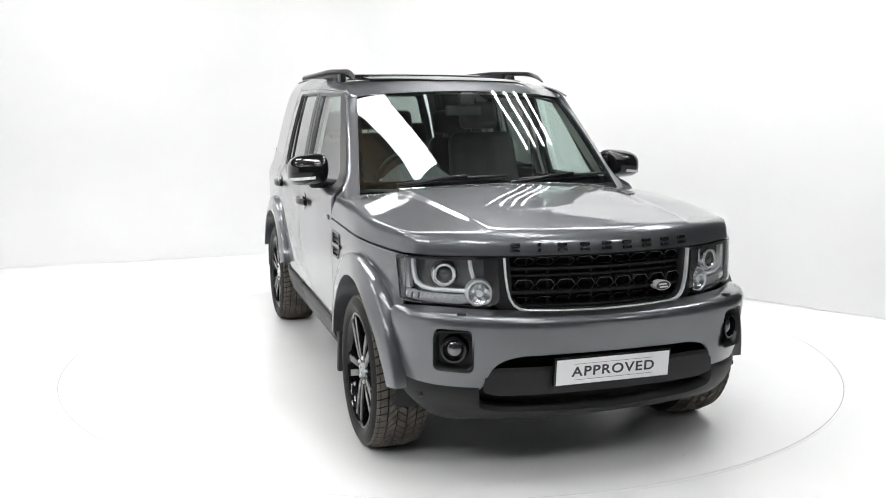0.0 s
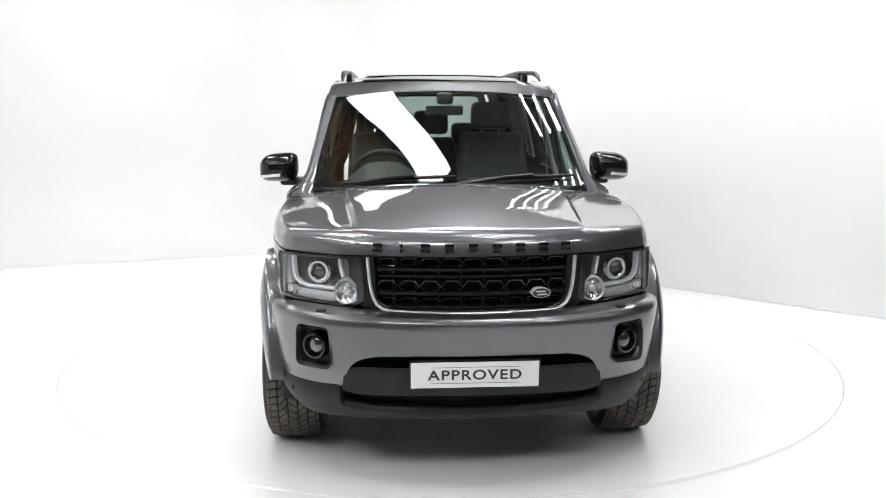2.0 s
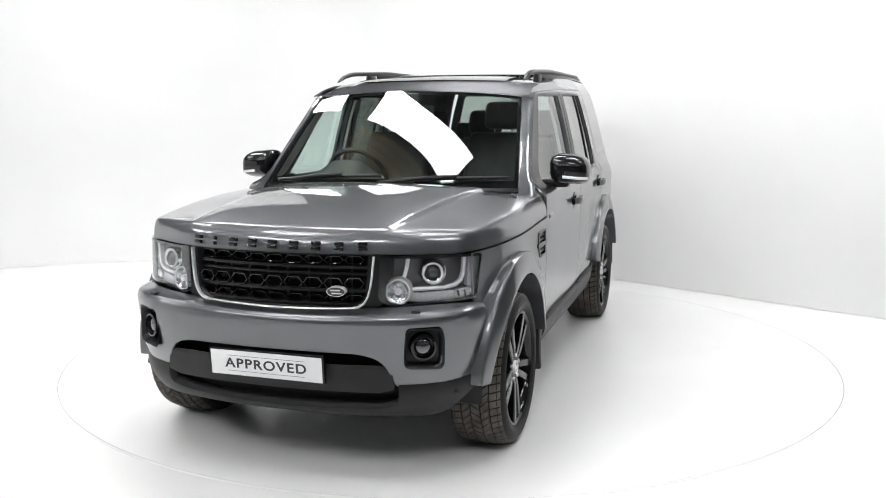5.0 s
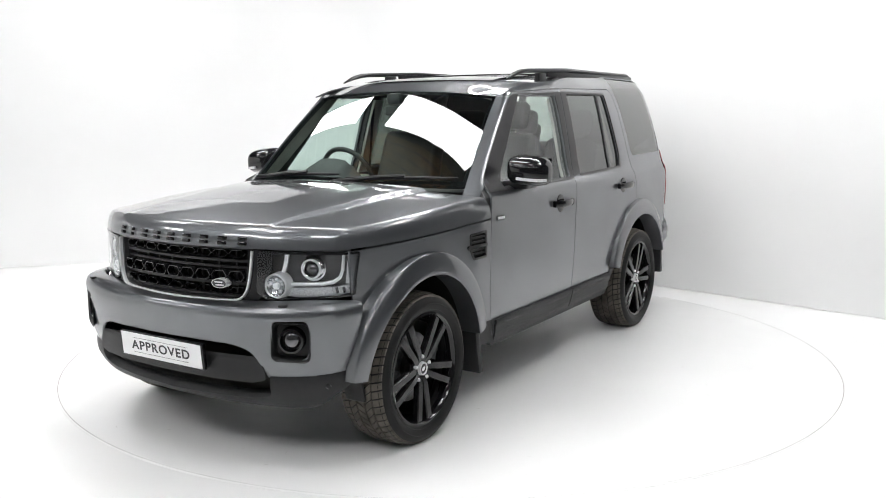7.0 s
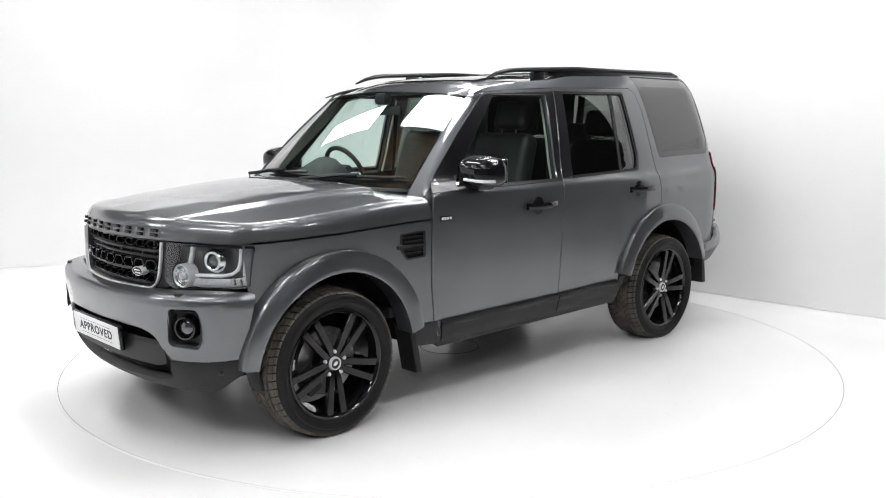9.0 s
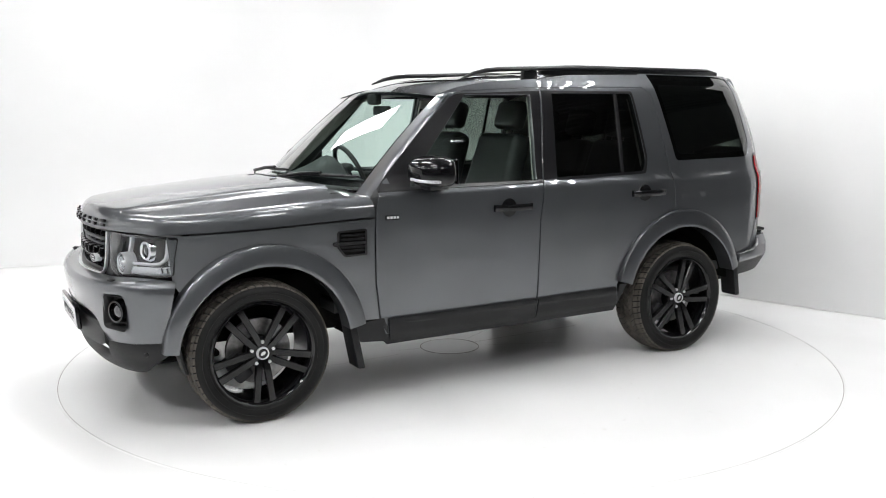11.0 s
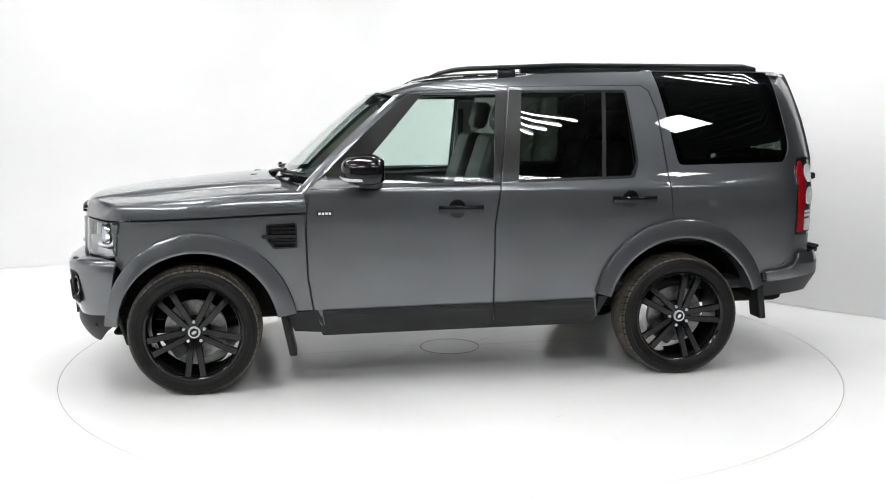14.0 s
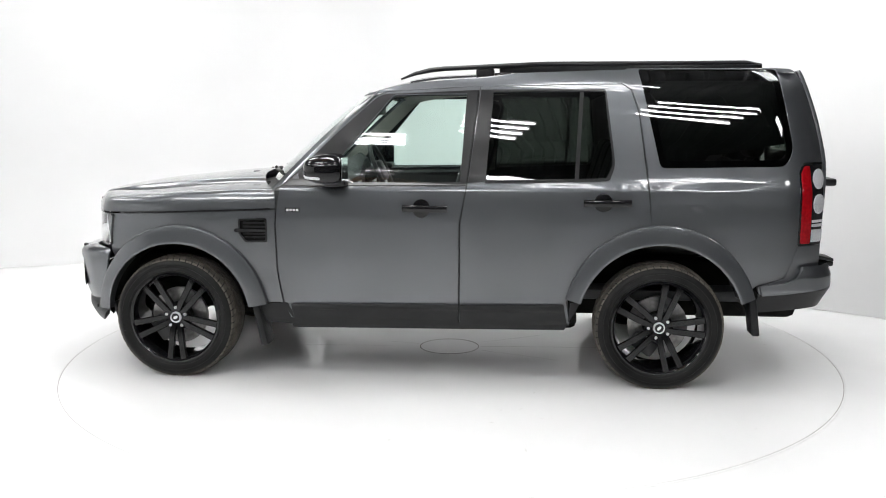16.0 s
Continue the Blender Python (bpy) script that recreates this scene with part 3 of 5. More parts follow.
    grow = lambda pts, k: [(sum(p[0] for p in pts) / len(pts) + (q[0] - sum(p[0] for p in pts) / len(pts)) * k, sum(p[1] for p in pts) / len(pts) + (q[1] - sum(p[1] for p in pts) / len(pts)) * k) for q in pts]
    sheet("inner_frame", rounded(liner, 0), side_surf, TRIM_DARK, car, [grow(F_GLASS, 1.03), grow(R_GLASS, 1.02), grow(Q_GLASS, 0.98)], lift=-0.022, depth=0.03, **S)
    sheet("sill", [(0.79, 0.47), (0.72, 0.312), (-0.90, 0.33), (-0.99, 0.50), (-0.93, 0.50), (-0.92, 0.375), (0.70, 0.362), (0.735, 0.47)], side_surf, PLASTIC, car, lift=0.0, depth=0.06, **S)
    for front in (True, False):
        flare(front, side)
    mud_flap(0.940, side, 0.205, 0.46, -0.050)
    sheet("sill_end", [(0.93, 0.455), (0.765, 0.465), (0.715, 0.332), (0.88, 0.345)], side_surf, PLASTIC, car, depth=0.05, **S)
    mud_flap(-1.955, side, 0.325, 0.55, -0.03)
    bm = bmesh.new()
    block(bm, (1.85, 0.74, 0.285), (1.872, 0.85, 0.44), 0.008)
    for v in bm.verts:
        v.co.x -= 0.05 * (0.45 - v.co.z) / 0.18
        v.co.y *= side
    bmesh.ops.recalc_face_normals(bm, faces=bm.faces[:])
    part("air_deflector", bm, PLASTIC, car)
    vent(side)
    badge(side)
    mirror(side)


# ---- windscreen, roof, bonnet ----
ws_x0, ws_x1 = lambda a: 0.995 - 0.1777 * a ** 2 - 0.0093 * a ** 4, lambda a: 0.365 - 0.0903 * a ** 2 - 0.0067 * a ** 4


def WS(u, v):
    a = abs(u)
    y = (0.765 + (0.652 - 0.765) * v) * u
    x = ws_x0(a) + (ws_x1(a) - ws_x0(a)) * v
    z = 1.188 + (1.690 - 1.188) * v + 0.030 * (1 - a * a) * v + 0.018 * math.sin(math.pi * v) + 0.006 * (1 - a * a)
    return Vector((x, y, z))


def windscreen():
    rows = [[WS(-1 + 2 * i / 32, j / 16) for i in range(33)] for j in range(17)]
    w = part("windscreen", grid(rows), CLEAR, car, "clear raked windscreen with black edge")
    d = Vector((0.004, 0, 0.005))
    lo = [[WS(-1 + 2 * i / 32, v) - d for i in range(33)] for v in (0.0, 0.03, 0.065)]
    part("edge_band", grid(lo), GLOSS_BLACK, w)
    hi = [[WS(-1 + 2 * i / 32, v) - d for i in range(33)] for v in (0.965, 1.0)]
    part("edge_band", grid(hi), GLOSS_BLACK, w)
    for s in (-1, 1):
        part("edge_band", grid([[WS(s * u, j / 16) - d for u in (0.972, 1.0)] for j in range(17)]), GLOSS_BLACK, w)
    bm = bmesh.new()
    block(bm, (0.33, -0.05, 1.64), (0.40, 0.05, 1.712), 0.02)
    part("sensor_pod", bm, TRIM_DARK, w)
    bm = bmesh.new()
    block(bm, (0.30, -0.115, 1.575), (0.325, 0.115, 1.635), 0.012, 3)
    mm = part("rear_view_mirror", bm, TRIM_DARK, w)


roof_z = spline([(-2.21, 1.846), (-1.9, 1.868), (-1.2, 1.872), (-0.7, 1.856), (-0.45, 1.828), (-0.1, 1.812), (0.1, 1.786), (0.25, 1.745), (0.345, 1.712)])


def roof():
    rows = []
    for i in range(41):
        x = 0.36 - 2.555 * i / 40
        row = []
        for j in range(-16, 17):
            u = j / 16
            y = (side_y(max(min(x, 0.2), -2.10), roof_z(x) - 0.034) + 0.002) * u
            edge = 0.004 + 0.024 * abs(u) ** 4 + 0.006 * u * u
            ztop = roof_z(x) + (0.006 if abs(u) < 0.72 else 0)
            xx = x * (1.0 if x > -1.6 else 1 + 0.035 * (1 - u * u) * (-1.6 - x) / 0.5) - (0.09 * u * u if x > 0.1 else 0.09 * u * u * max(0, (x + 0.3) / 0.4) if x > -0.3 else 0)
            row.append((xx, y, ztop - edge))
        rows.append(row)
    part("roof", grid(rows), PAINT, car, "grey painted roof with stepped rear")
    # dark glass roof panels
    for a, b in ((0.10, -0.52), (-0.62, -1.75)):
        rows = []
        for i in range(13):
            x = a + (b - a) * i / 12
            rows.append([(x - 0.05 * (y / 0.5) ** 2 * (1 if a > 0 else 0), y, roof_z(x) + 0.009 - 0.012 * (y / 0.7) ** 2) for y in [(-0.50 + k / 12) for k in range(13)]])
        part("roof_panel", grid(rows), GLOSS_BLACK, car, "dark glass roof panel")
    # inside lining
    rows = [[(x, 0.66 * u, roof_z(x) - 0.05 - 0.06 * abs(u) ** 4) for u in [k / 8 for k in range(-8, 9)]] for x in [0.22 - k * 0.115 for k in range(21)]]
    part("headlining", grid(rows), LINING, car, "pale fabric headlining")
    for s in (-1, 1):
        bm = bmesh.new()
        pts = []
        for i in range(25):
            t = i / 24
            x = 0.09 - 2.11 * t
            z = 1.79 + 0.05 * min(1, t / 0.10) ** 0.6 + 0.045 * min(1, t / 0.5)
            if t > 0.97:
                z -= 0.02
            pts.append((x, s * (0.625 - 0.035 * t), min(z, 1.876)))
        tube(bm, pts, 0.020, 10, taper=lambda q: 0.35 + 0.65 * min(1, q / 0.06) * min(1, (1.0 - q) / 0.03 + 0.2), flat=0.75)
        r = part("roof_rail", bm, SATIN_BLACK, car, "satin black roof rail")
        bm = bmesh.new()
        block(bm, (-0.47, s * 0.60 - 0.02, 1.79), (-0.36, s * 0.60 + 0.02, 1.85), 0.012)
        part("rail_foot", bm, SATIN_BLACK, r)
        bm = bmesh.new()
        block(bm, (-2.02, s * 0.585 - 0.012, 1.825), (-0.50, s * 0.60 + 0.012, 1.868), 0.006)
        part("rail_base", bm, SATIN_BLACK, r)


top_z = spline([(0.8, 1.200), (1.05, 1.195), (1.3, 1.180), (1.7, 1.142), (1.95, 1.120), (2.08, 1.104), (2.17, 1.090)])


def bonnet():
    # stations from the windscreen to the nose, closer where the nose rounds over
    vs = [0.94 * i / 26 for i in range(26)] + [1 - 0.064 * (1 - math.cos(math.pi / 2 * (12 - k) / 12)) for k in range(13)]
    y_corner = side_y(1.88, 1.02) - 0.002
    x_corner = FACE(s_of(FACE, y_corner))[0] - 0.006
    rows = []
    for v in vs:
        xs = 0.80 + (x_corner - 0.80) * v
        ys = side_y(min(xs, 1.88), 1.02) - 0.002

        def x_at(y, v=v, ys=ys):
            u = min(1.0, y / ys)
            rear = 1.04 - 0.24 * u ** 2.2
            nose = FACE(s_of(FACE, u * y_corner))[0] - 0.006
            return rear + (nose - rear) * v, nose

        edge = 0.58
        for _ in range(3):
            edge = 0.60 - 0.10 * (x_at(edge)[0] - 0.9)
        lo, hi, out = edge - 0.014, edge + 0.020, ys - 0.048
        half = [lo * k / 8 for k in range(8)] + [lo + (hi - lo) * k / 7 for k in range(8)]
        half += [hi + (out - hi) * k / 7 for k in range(1, 7)] + [ys - 0.048 * (1 - math.cos(math.pi / 2 * (12 - k) / 12)) for k in range(13)]
        row = []
        for y in [-q for q in reversed(half[1:])] + half:
            ay = abs(y)
            x, nose = x_at(ay)
            zb = 1.037 - 0.040 * (min(x, 1.86) - 0.815) / 1.045
            T = top_z(x) - 0.050 * (ay / 0.85) ** 2.0
            q = max(0.0, min(1.0, (hi - ay) / (hi - lo)))
            T += 0.020 * q * q * (3 - 2 * q) * max(0.0, min(1.0, (2.1 - x) / 0.35))
            ws, wf = 1 - min((ys - ay) / 0.048, 1.0), 1 - min((nose - x) / 0.070, 1.0)
            w = min(1.0, math.hypot(ws, wf))
            row.append((x, y, zb + (T - zb) * math.sqrt(1 - w * w)))
        rows.append(row)
    h = part("bonnet", grid(rows), PAINT, car, "grey painted clamshell bonnet with raised centre")
    for y in (-0.21, 0.21):
        bm = bmesh.new()
        block(bm, (1.10, y - 0.013, 1.19), (1.145, y + 0.013, 1.212), 0.006)
        part("washer_jet", bm, PLASTIC, h)
    # nine raised marks of the model name along the front edge, as plain bars
    n = 9
    for i in range(n):
        y = -0.402 + 0.804 * i / (n - 1)
        s = math.copysign(s_of(FACE, abs(y)), y)
        x, yy, nx, ny = FACE(s)
        bm = bmesh.new()
        wide = 0.012 if i == 1 else 0.040
        block(bm, (-0.012, -wide / 2, 0.004), (0.006, wide / 2, 0.020), 0.003)
        block(bm, (-0.012, -wide / 2, -0.018), (0.006, wide / 2, -0.003), 0.003)
        m = Matrix.Translation((x - 0.002, yy, 1.030)) @ Matrix.Rotation(math.atan2(ny, nx), 4, "Z") @ Matrix.Rotation(radians(-12), 4, "Y")
        part("bonnet_letter", moved(bm, m), GLOSS_BLACK, h, "gloss black raised mark" if i == 0 else "")
    # scuttle between bonnet and windscreen
    rows = []
    for j in range(5):
        row = []
        for i in range(33):
            u = -1 + 2 * i / 32
            a = WS(u * 0.985, 0.03)
            row.append((a.x - 0.03 + 0.17 * j / 4, a.y * 1.13, 1.176 - 0.03 * j / 4 - 0.045 * abs(u) ** 4))
        rows.append(row)
    part("scuttle_panel", grid(rows), PLASTIC, car, "black plastic scuttle panel")
    # wipers
    for x0, y0, reach in ((1.0, 0.03, 0.53), (0.955, -0.60, 0.45)):
        bm = bmesh.new()
        pts = []
        for i in range(15):
            t = i / 14
            y = y0 + 0.06 + (reach + 0.12) * t
            u = max(-0.97, min(0.97, y / 0.78))
            p = WS(u, 0.035 + 0.03 * t)
            pts.append(p + Vector((0.012, 0, 0.016)))
        tube(bm, pts, 0.010, 8, taper=lambda q: 0.5 + 0.5 * math.sin(math.pi * min(1, max(0, q))) ** 0.5)
        w = part("wiper_blade", bm, PLASTIC, car, "black wiper resting on the windscreen")
        bm = bmesh.new()
        e = pts[8] + Vector((0.008, 0, 0.012))
        b0 = Vector((x0 + 0.02, y0, 1.195))
        tube(bm, [b0 + Vector((0, 0, -0.02)), b0 + Vector((0, 0, 0.018)), b0 * 0.75 + e * 0.25 + Vector((0.012, 0, 0.012)), b0 * 0.4 + e * 0.6 + Vector((0.01, 0, 0.012)), e], 0.011, 8)
        part("wiper_arm", bm, SATIN_BLACK, w)


# ---- front end ----


def front_bumper():
    se = BUMP.end
    half = [(0.0, 0.588, 0), (0.42, 0.586, 0.05), (0.52, 0.555, 0.05), (0.578, 0.432, 0.02), (0.80, 0.440, 0.03), (0.965, 0.452, 0), (1.0, 0.62, 0), (1.03, 0.742, 0)]
    topl = [(1.01, 0.758, 0), (0.88, 0.785, 0.02), (0.60, 0.80, 0), (0.0, 0.80, 0)]
    o = half + topl
    o = o + [(-p[0], p[1], p[2]) for p in reversed(o[1:-1])]
    holes = []
    for sg in (1, -1):
        h = [(0.612, 0.540), (0.614, 0.692), (0.768, 0.692), (0.782, 0.640), (0.768, 0.530), (0.65, 0.520)]
        holes.append(rounded([(sg * a, b) for a, b in h], 0.025))
    b = sheet("front_bumper", rounded(o, 0), bump_surf, PAINT, car, holes, step=0.04, depth=0.02, label="grey painted front bumper", out=1)
    # lower opening: satin black crossbar, dark mouth and skirt
    sheet("intake_mouth", rounded([(0.60, 0.62), (0.62, 0.30), (-0.62, 0.30), (-0.60, 0.62)], 0), lambda s, v: tuple(Vector(low_surf(s, v)) - Vector((0.085, 0, 0))), DARK, b, step=0.08, depth=0)
    o = [(0.556, 0.522, 0.02), (0.570, 0.428, 0.015), (0.50, 0.412, 0), (-0.50, 0.412, 0), (-0.570, 0.428, 0.015), (-0.556, 0.522, 0.02), (-0.50, 0.532, 0.02), (0.50, 0.532, 0.02)]
    sheet("bumper_bar", rounded(o, 0), lambda s, v: tuple(Vector(low_surf(s, v)) + Vector((0.006 - 0.35 * max(0, v - 0.515), 0, 0))), PLASTIC, b, step=0.05, depth=0.05, label="black plastic bumper bar")
    o = [(0.582, 0.446, 0), (0.585, 0.352, 0.02), (0.50, 0.332, 0.04), (0.0, 0.312, 0), (-0.50, 0.332, 0.04), (-0.585, 0.352, 0.02), (-0.582, 0.446, 0), (-0.80, 0.452, 0), (-0.97, 0.462, 0),
         (-0.99, 0.40, 0.02), (-0.82, 0.288, 0.05), (-0.60, 0.285, 0), (0.0, 0.285, 0), (0.60, 0.285, 0), (0.82, 0.288, 0.05), (0.99, 0.40, 0.02), (0.97, 0.462, 0), (0.80, 0.452, 0)]
    sheet("bumper_skirt", rounded(o, 0), lambda s, v: tuple(Vector(low_surf(s, v)) - Vector((0.35 * max(0.0, v - 0.425), 0, 0))), PLASTIC, b, step=0.05, depth=0.05, label="black plastic lower skirt")
    bm = bmesh.new()
    block(bm, (1.55, -0.50, 0.262), (1.97, 0.50, 0.300), 0.02)
    part("undertray", bm, DARK, b)
    for sg in (1, -1):
        s = 0.694 * sg
        x, y, nx, ny = BUMP(s)
        turn = Matrix.Translation((x - nx * 0.0, y - ny * 0.0, 0.612)) @ Matrix.Rotation(math.atan2(ny, nx), 4, "Z")
        bm = bmesh.new()
        rr = rounded([(0.088, -0.096), (0.090, 0.084), (-0.084, 0.084), (-0.088, -0.088)], 0.035)
        loops = []
        for off, k in ((0.001, 1.0), (-0.008, 0.90), (-0.05, 0.80), (-0.052, 0.02)):
            loops.append([(off, a * k, c * k) for a, c in rr])
        fb = grid(loops, closed=True)
        f = part("fog_lamp", moved(fb, turn), PLASTIC, b, "round fog lamp in a black recess")
        bm = bmesh.new()
        lathe(bm, [(0.040, -0.03), (0.044, -0.03), (0.046, -0.004), (0.055, -0.006), (0.060, -0.05), (0.040, -0.05)], 32, axis="x", closed=True)
        part("bezel", moved(bm, turn), GLOSS_BLACK, f)
        bm = bmesh.new()
        lathe(bm, [(0.001, -0.010), (0.018, -0.012), (0.034, -0.018), (0.040, -0.024), (0.040, -0.03)], 28, axis="x")
        part("lens", moved(bm, turn), FOG_GLASS, f, "clear round lens")
        # parking sensors
        bm = bmesh.new()
        lathe(bm, [(0.001, 0.006), (0.010, 0.005), (0.012, 0.0), (0.012, -0.01)], 20, axis="x")
        s2 = 0.86 * sg
        p = low_surf(s2, 0.40)
        x, y, nx, ny = BUMP(s2)
        part("parking_sensor", moved(bm, Matrix.Translation(p) @ Matrix.Rotation(math.atan2(ny, nx), 4, "Z")), SATIN_BLACK, b)
        bm = bmesh.new()
        block(bm, (-0.012, -0.02, -0.004), (0.014, 0.02, 0.008), 0.004)
        p = bump_surf(0.66 * sg, 0.752)
        part("lamp_washer", moved(bm, Matrix.Translation(p) @ Matrix.Rotation(math.atan2(BUMP(0.66 * sg)[3], BUMP(0.66 * sg)[2]), 4, "Z")), PLASTIC, b)
    return b


def text_mesh(word, size, name, material, parent, m, stretch=1.0):
    cu = bpy.data.curves.new(name, "FONT")
    cu.body, cu.size, cu.align_x, cu.align_y, cu.extrude, cu.space_character, cu.offset = word, size, "CENTER", "CENTER", 0.0008, 1.14, 0.0011
    tmp = bpy.data.objects.new(name, cu)
    scene.collection.objects.link(tmp)
    me = bpy.data.meshes.new_from_object(tmp.evaluated_get(bpy.context.evaluated_depsgraph_get()))
    bpy.data.objects.remove(tmp)
    bpy.data.curves.remove(cu)
    me.transform(Matrix.Diagonal((stretch, 1, 1, 1)))
    me.transform(m)
    me.materials.clear()
    me.materials.append(material)
    ob = new(name, me)
    ob.parent = parent
    return ob


def number_plate():
    m = Matrix.Translation((2.252, 0, 0.5135)) @ Matrix.Rotation(radians(5), 4, "Y")
    bm = bmesh.new()
    block(bm, (-0.022, -0.276, -0.062), (0.0, 0.276, 0.062), 0.004)
    back = part("number_plate", moved(bm, m), GLOSS_BLACK, car, "white show plate lettered APPROVED")
    bm = bmesh.new()
    block(bm, (0.0, -0.2675, -0.056), (0.004, 0.2675, 0.056), 0.0015)
    part("plate_face", moved(bm, m), PLATE_WHITE, back)
    up = Matrix(((0, 0, 1, 0), (1, 0, 0, 0), (0, 1, 0, 0), (0, 0, 0, 1)))
    text_mesh("APPROVED", 0.060, "plate_word", INK, back, m @ Matrix.Translation((0.0045, 0, -0.002)) @ up, 1.20)
    for z in (-0.036, 0.034):
        bm = bmesh.new()
        block(bm, (0.004, -0.185, z - 0.0006), (0.0052, 0.185, z + 0.0006))
        part("plate_line", moved(bm, m), INK, back)


def hex_bar(bm, z, n, w, h, y_half, drop):
    """A row of flat hexagon rings joined into a bar across the grille."""
    for i in range(n):
        yc = -y_half + 2 * y_half * (i + 0.5) / n
        s = math.copysign(s_of(FACE, abs(yc)), yc)
        for t, (rw, rh) in enumerate(((1.0, 1.0),)):
            outer = [(-0.5, 0), (-0.30, 0.5), (0.30, 0.5), (0.5, 0), (0.30, -0.5), (-0.30, -0.5)]
            rings = []
            for k, dep in ((1.0, 0.022), (1.0, 0.0), (0.93, -0.005), (0.80, -0.004), (0.72, 0.004), (0.70, 0.03)):
                ring = []
                for a, b in outer:
                    kk = k
                    sy = s + a * w * (1 - (1 - k) * h / w)
                    ring.append(bm.verts.new(Vector(face_surf(sy, z + b * h * k, back=drop + dep))))
                rings.append(ring)
            for a, b in zip(rings, rings[1:]):
                for q in range(6):
                    bm.faces.new((a[q], a[(q + 1) % 6], b[(q + 1) % 6], b[q]))


def grille():
    o = rounded([(0.492, 0.992), (0.500, 0.79), (0.44, 0.742, 0.03), (-0.44, 0.742, 0.03), (-0.500, 0.79), (-0.492, 0.992)], 0.02)
    inner = rounded([(0.430, 0.990), (0.415, 0.80, 0.03), (0.35, 0.766, 0.04), (-0.35, 0.766, 0.04), (-0.415, 0.80, 0.03), (-0.430, 0.990)], 0.002)
    g = sheet("grille", o, lambda s, z: face_surf(s, z, 0.008), SATIN_BLACK, car, [inner], depth=0.05, label="gloss black hexagon mesh grille in a silver surround")
    sheet("grille_backing", rounded([(0.45, 0.995), (0.44, 0.75), (-0.44, 0.75), (-0.45, 0.995)], 0), lambda s, z: face_surf(s, z, 0.06), DARK, g, depth=0)
    # silver surround, a U-shaped bar
    path = [(0.452, 0.988), (0.449, 0.95), (0.444, 0.90), (0.436, 0.85), (0.426, 0.812), (0.410, 0.785), (0.385, 0.768), (0.35, 0.761), (0.25, 0.757), (0.12, 0.755)]
    path = path + [(0.0, 0.7545)] + [(-a, b) for a, b in reversed(path)]
    rows = []
    for i, (s, z) in enumerate(path):
        a, b = path[max(i - 1, 0)], path[min(i + 1, len(path) - 1)]
        t = Vector((b[0] - a[0], b[1] - a[1])).normalized()
        n2 = Vector((-t.y, t.x))
        rows.append([Vector(face_surf(s + n2.x * k, z + n2.y * k, dep)) for k, dep in ((-0.0050, 0.01), (-0.0045, -0.006), (-0.0015, -0.009), (0.0015, -0.009), (0.0045, -0.006), (0.0050, 0.01))])
    part("grille_surround", grid(rows), SILVER, g, "satin silver surround strip")
    for z, n, h, drop in ((0.968, 9, 0.036, 0.026), (0.868, 9, 0.052, 0.014), (0.800, 9, 0.034, 0.030)):
        bm = bmesh.new()
        hex_bar(bm, z, n, 0.092, h, 0.408, drop)
        bmesh.ops.recalc_face_normals(bm, faces=bm.faces[:])
        part("hexagon_bar", bm, GLOSS_BLACK, g)
    for z, h, b in ((0.935, 0.012, 0.03), (0.905, 0.010, 0.035), (0.832, 0.012, 0.03), (0.775, 0.010, 0.03)):
        sheet("grille_slat", [(-0.42, z - h / 2), (0.42, z - h / 2), (0.42, z + h / 2), (-0.42, z + h / 2)], lambda s, v, b=b: face_surf(s, v, b), SATIN_BLACK, g, depth=0.02, step=0.1)
    for i in range(8):
        s = -0.35 + 0.1 * i
        sheet("grille_rib", [(s - 0.004, 0.77), (s + 0.004, 0.77), (s + 0.004, 0.985), (s - 0.004, 0.985)], lambda q, v: face_surf(q, v, 0.045), SATIN_BLACK, g, depth=0.01, step=0.2)
    # oval emblem with an unlettered bar
    p = Vector(face_surf(s_of(FACE, 0.289), 0.836, -0.006))
    x, y, nx, ny = FACE(s_of(FACE, 0.289))
    turn = Matrix.Translation(p) @ Matrix.Rotation(math.atan2(ny, nx), 4, "Z")
    bm = bmesh.new()
    lathe(bm, [(0.001, 0.004), (0.038, 0.004), (0.0385, 0.006), (0.041, 0.006), (0.042, 0.0), (0.042, -0.03)], 40, axis="x")
    for v in bm.verts:
        v.co.z *= 0.52
    e = part("emblem", moved(bm, turn), SILVER, g, "small oval silver emblem")
    bm = bmesh.new()
    lathe(bm, [(0.001, 0.005), (0.0375, 0.0055), (0.038, 0.002)], 40, axis="x")
    for v in bm.verts:
        v.co.z *= 0.50
    f = part("emblem_field", moved(bm, turn), INK, e)
    bm = bmesh.new()
    block(bm, (0.0055, -0.024, 0.003), (0.007, 0.020, 0.009))
    block(bm, (0.0055, -0.018, -0.010), (0.007, 0.026, -0.004))
    part("emblem_bar", moved(bm, turn), SILVER, e)


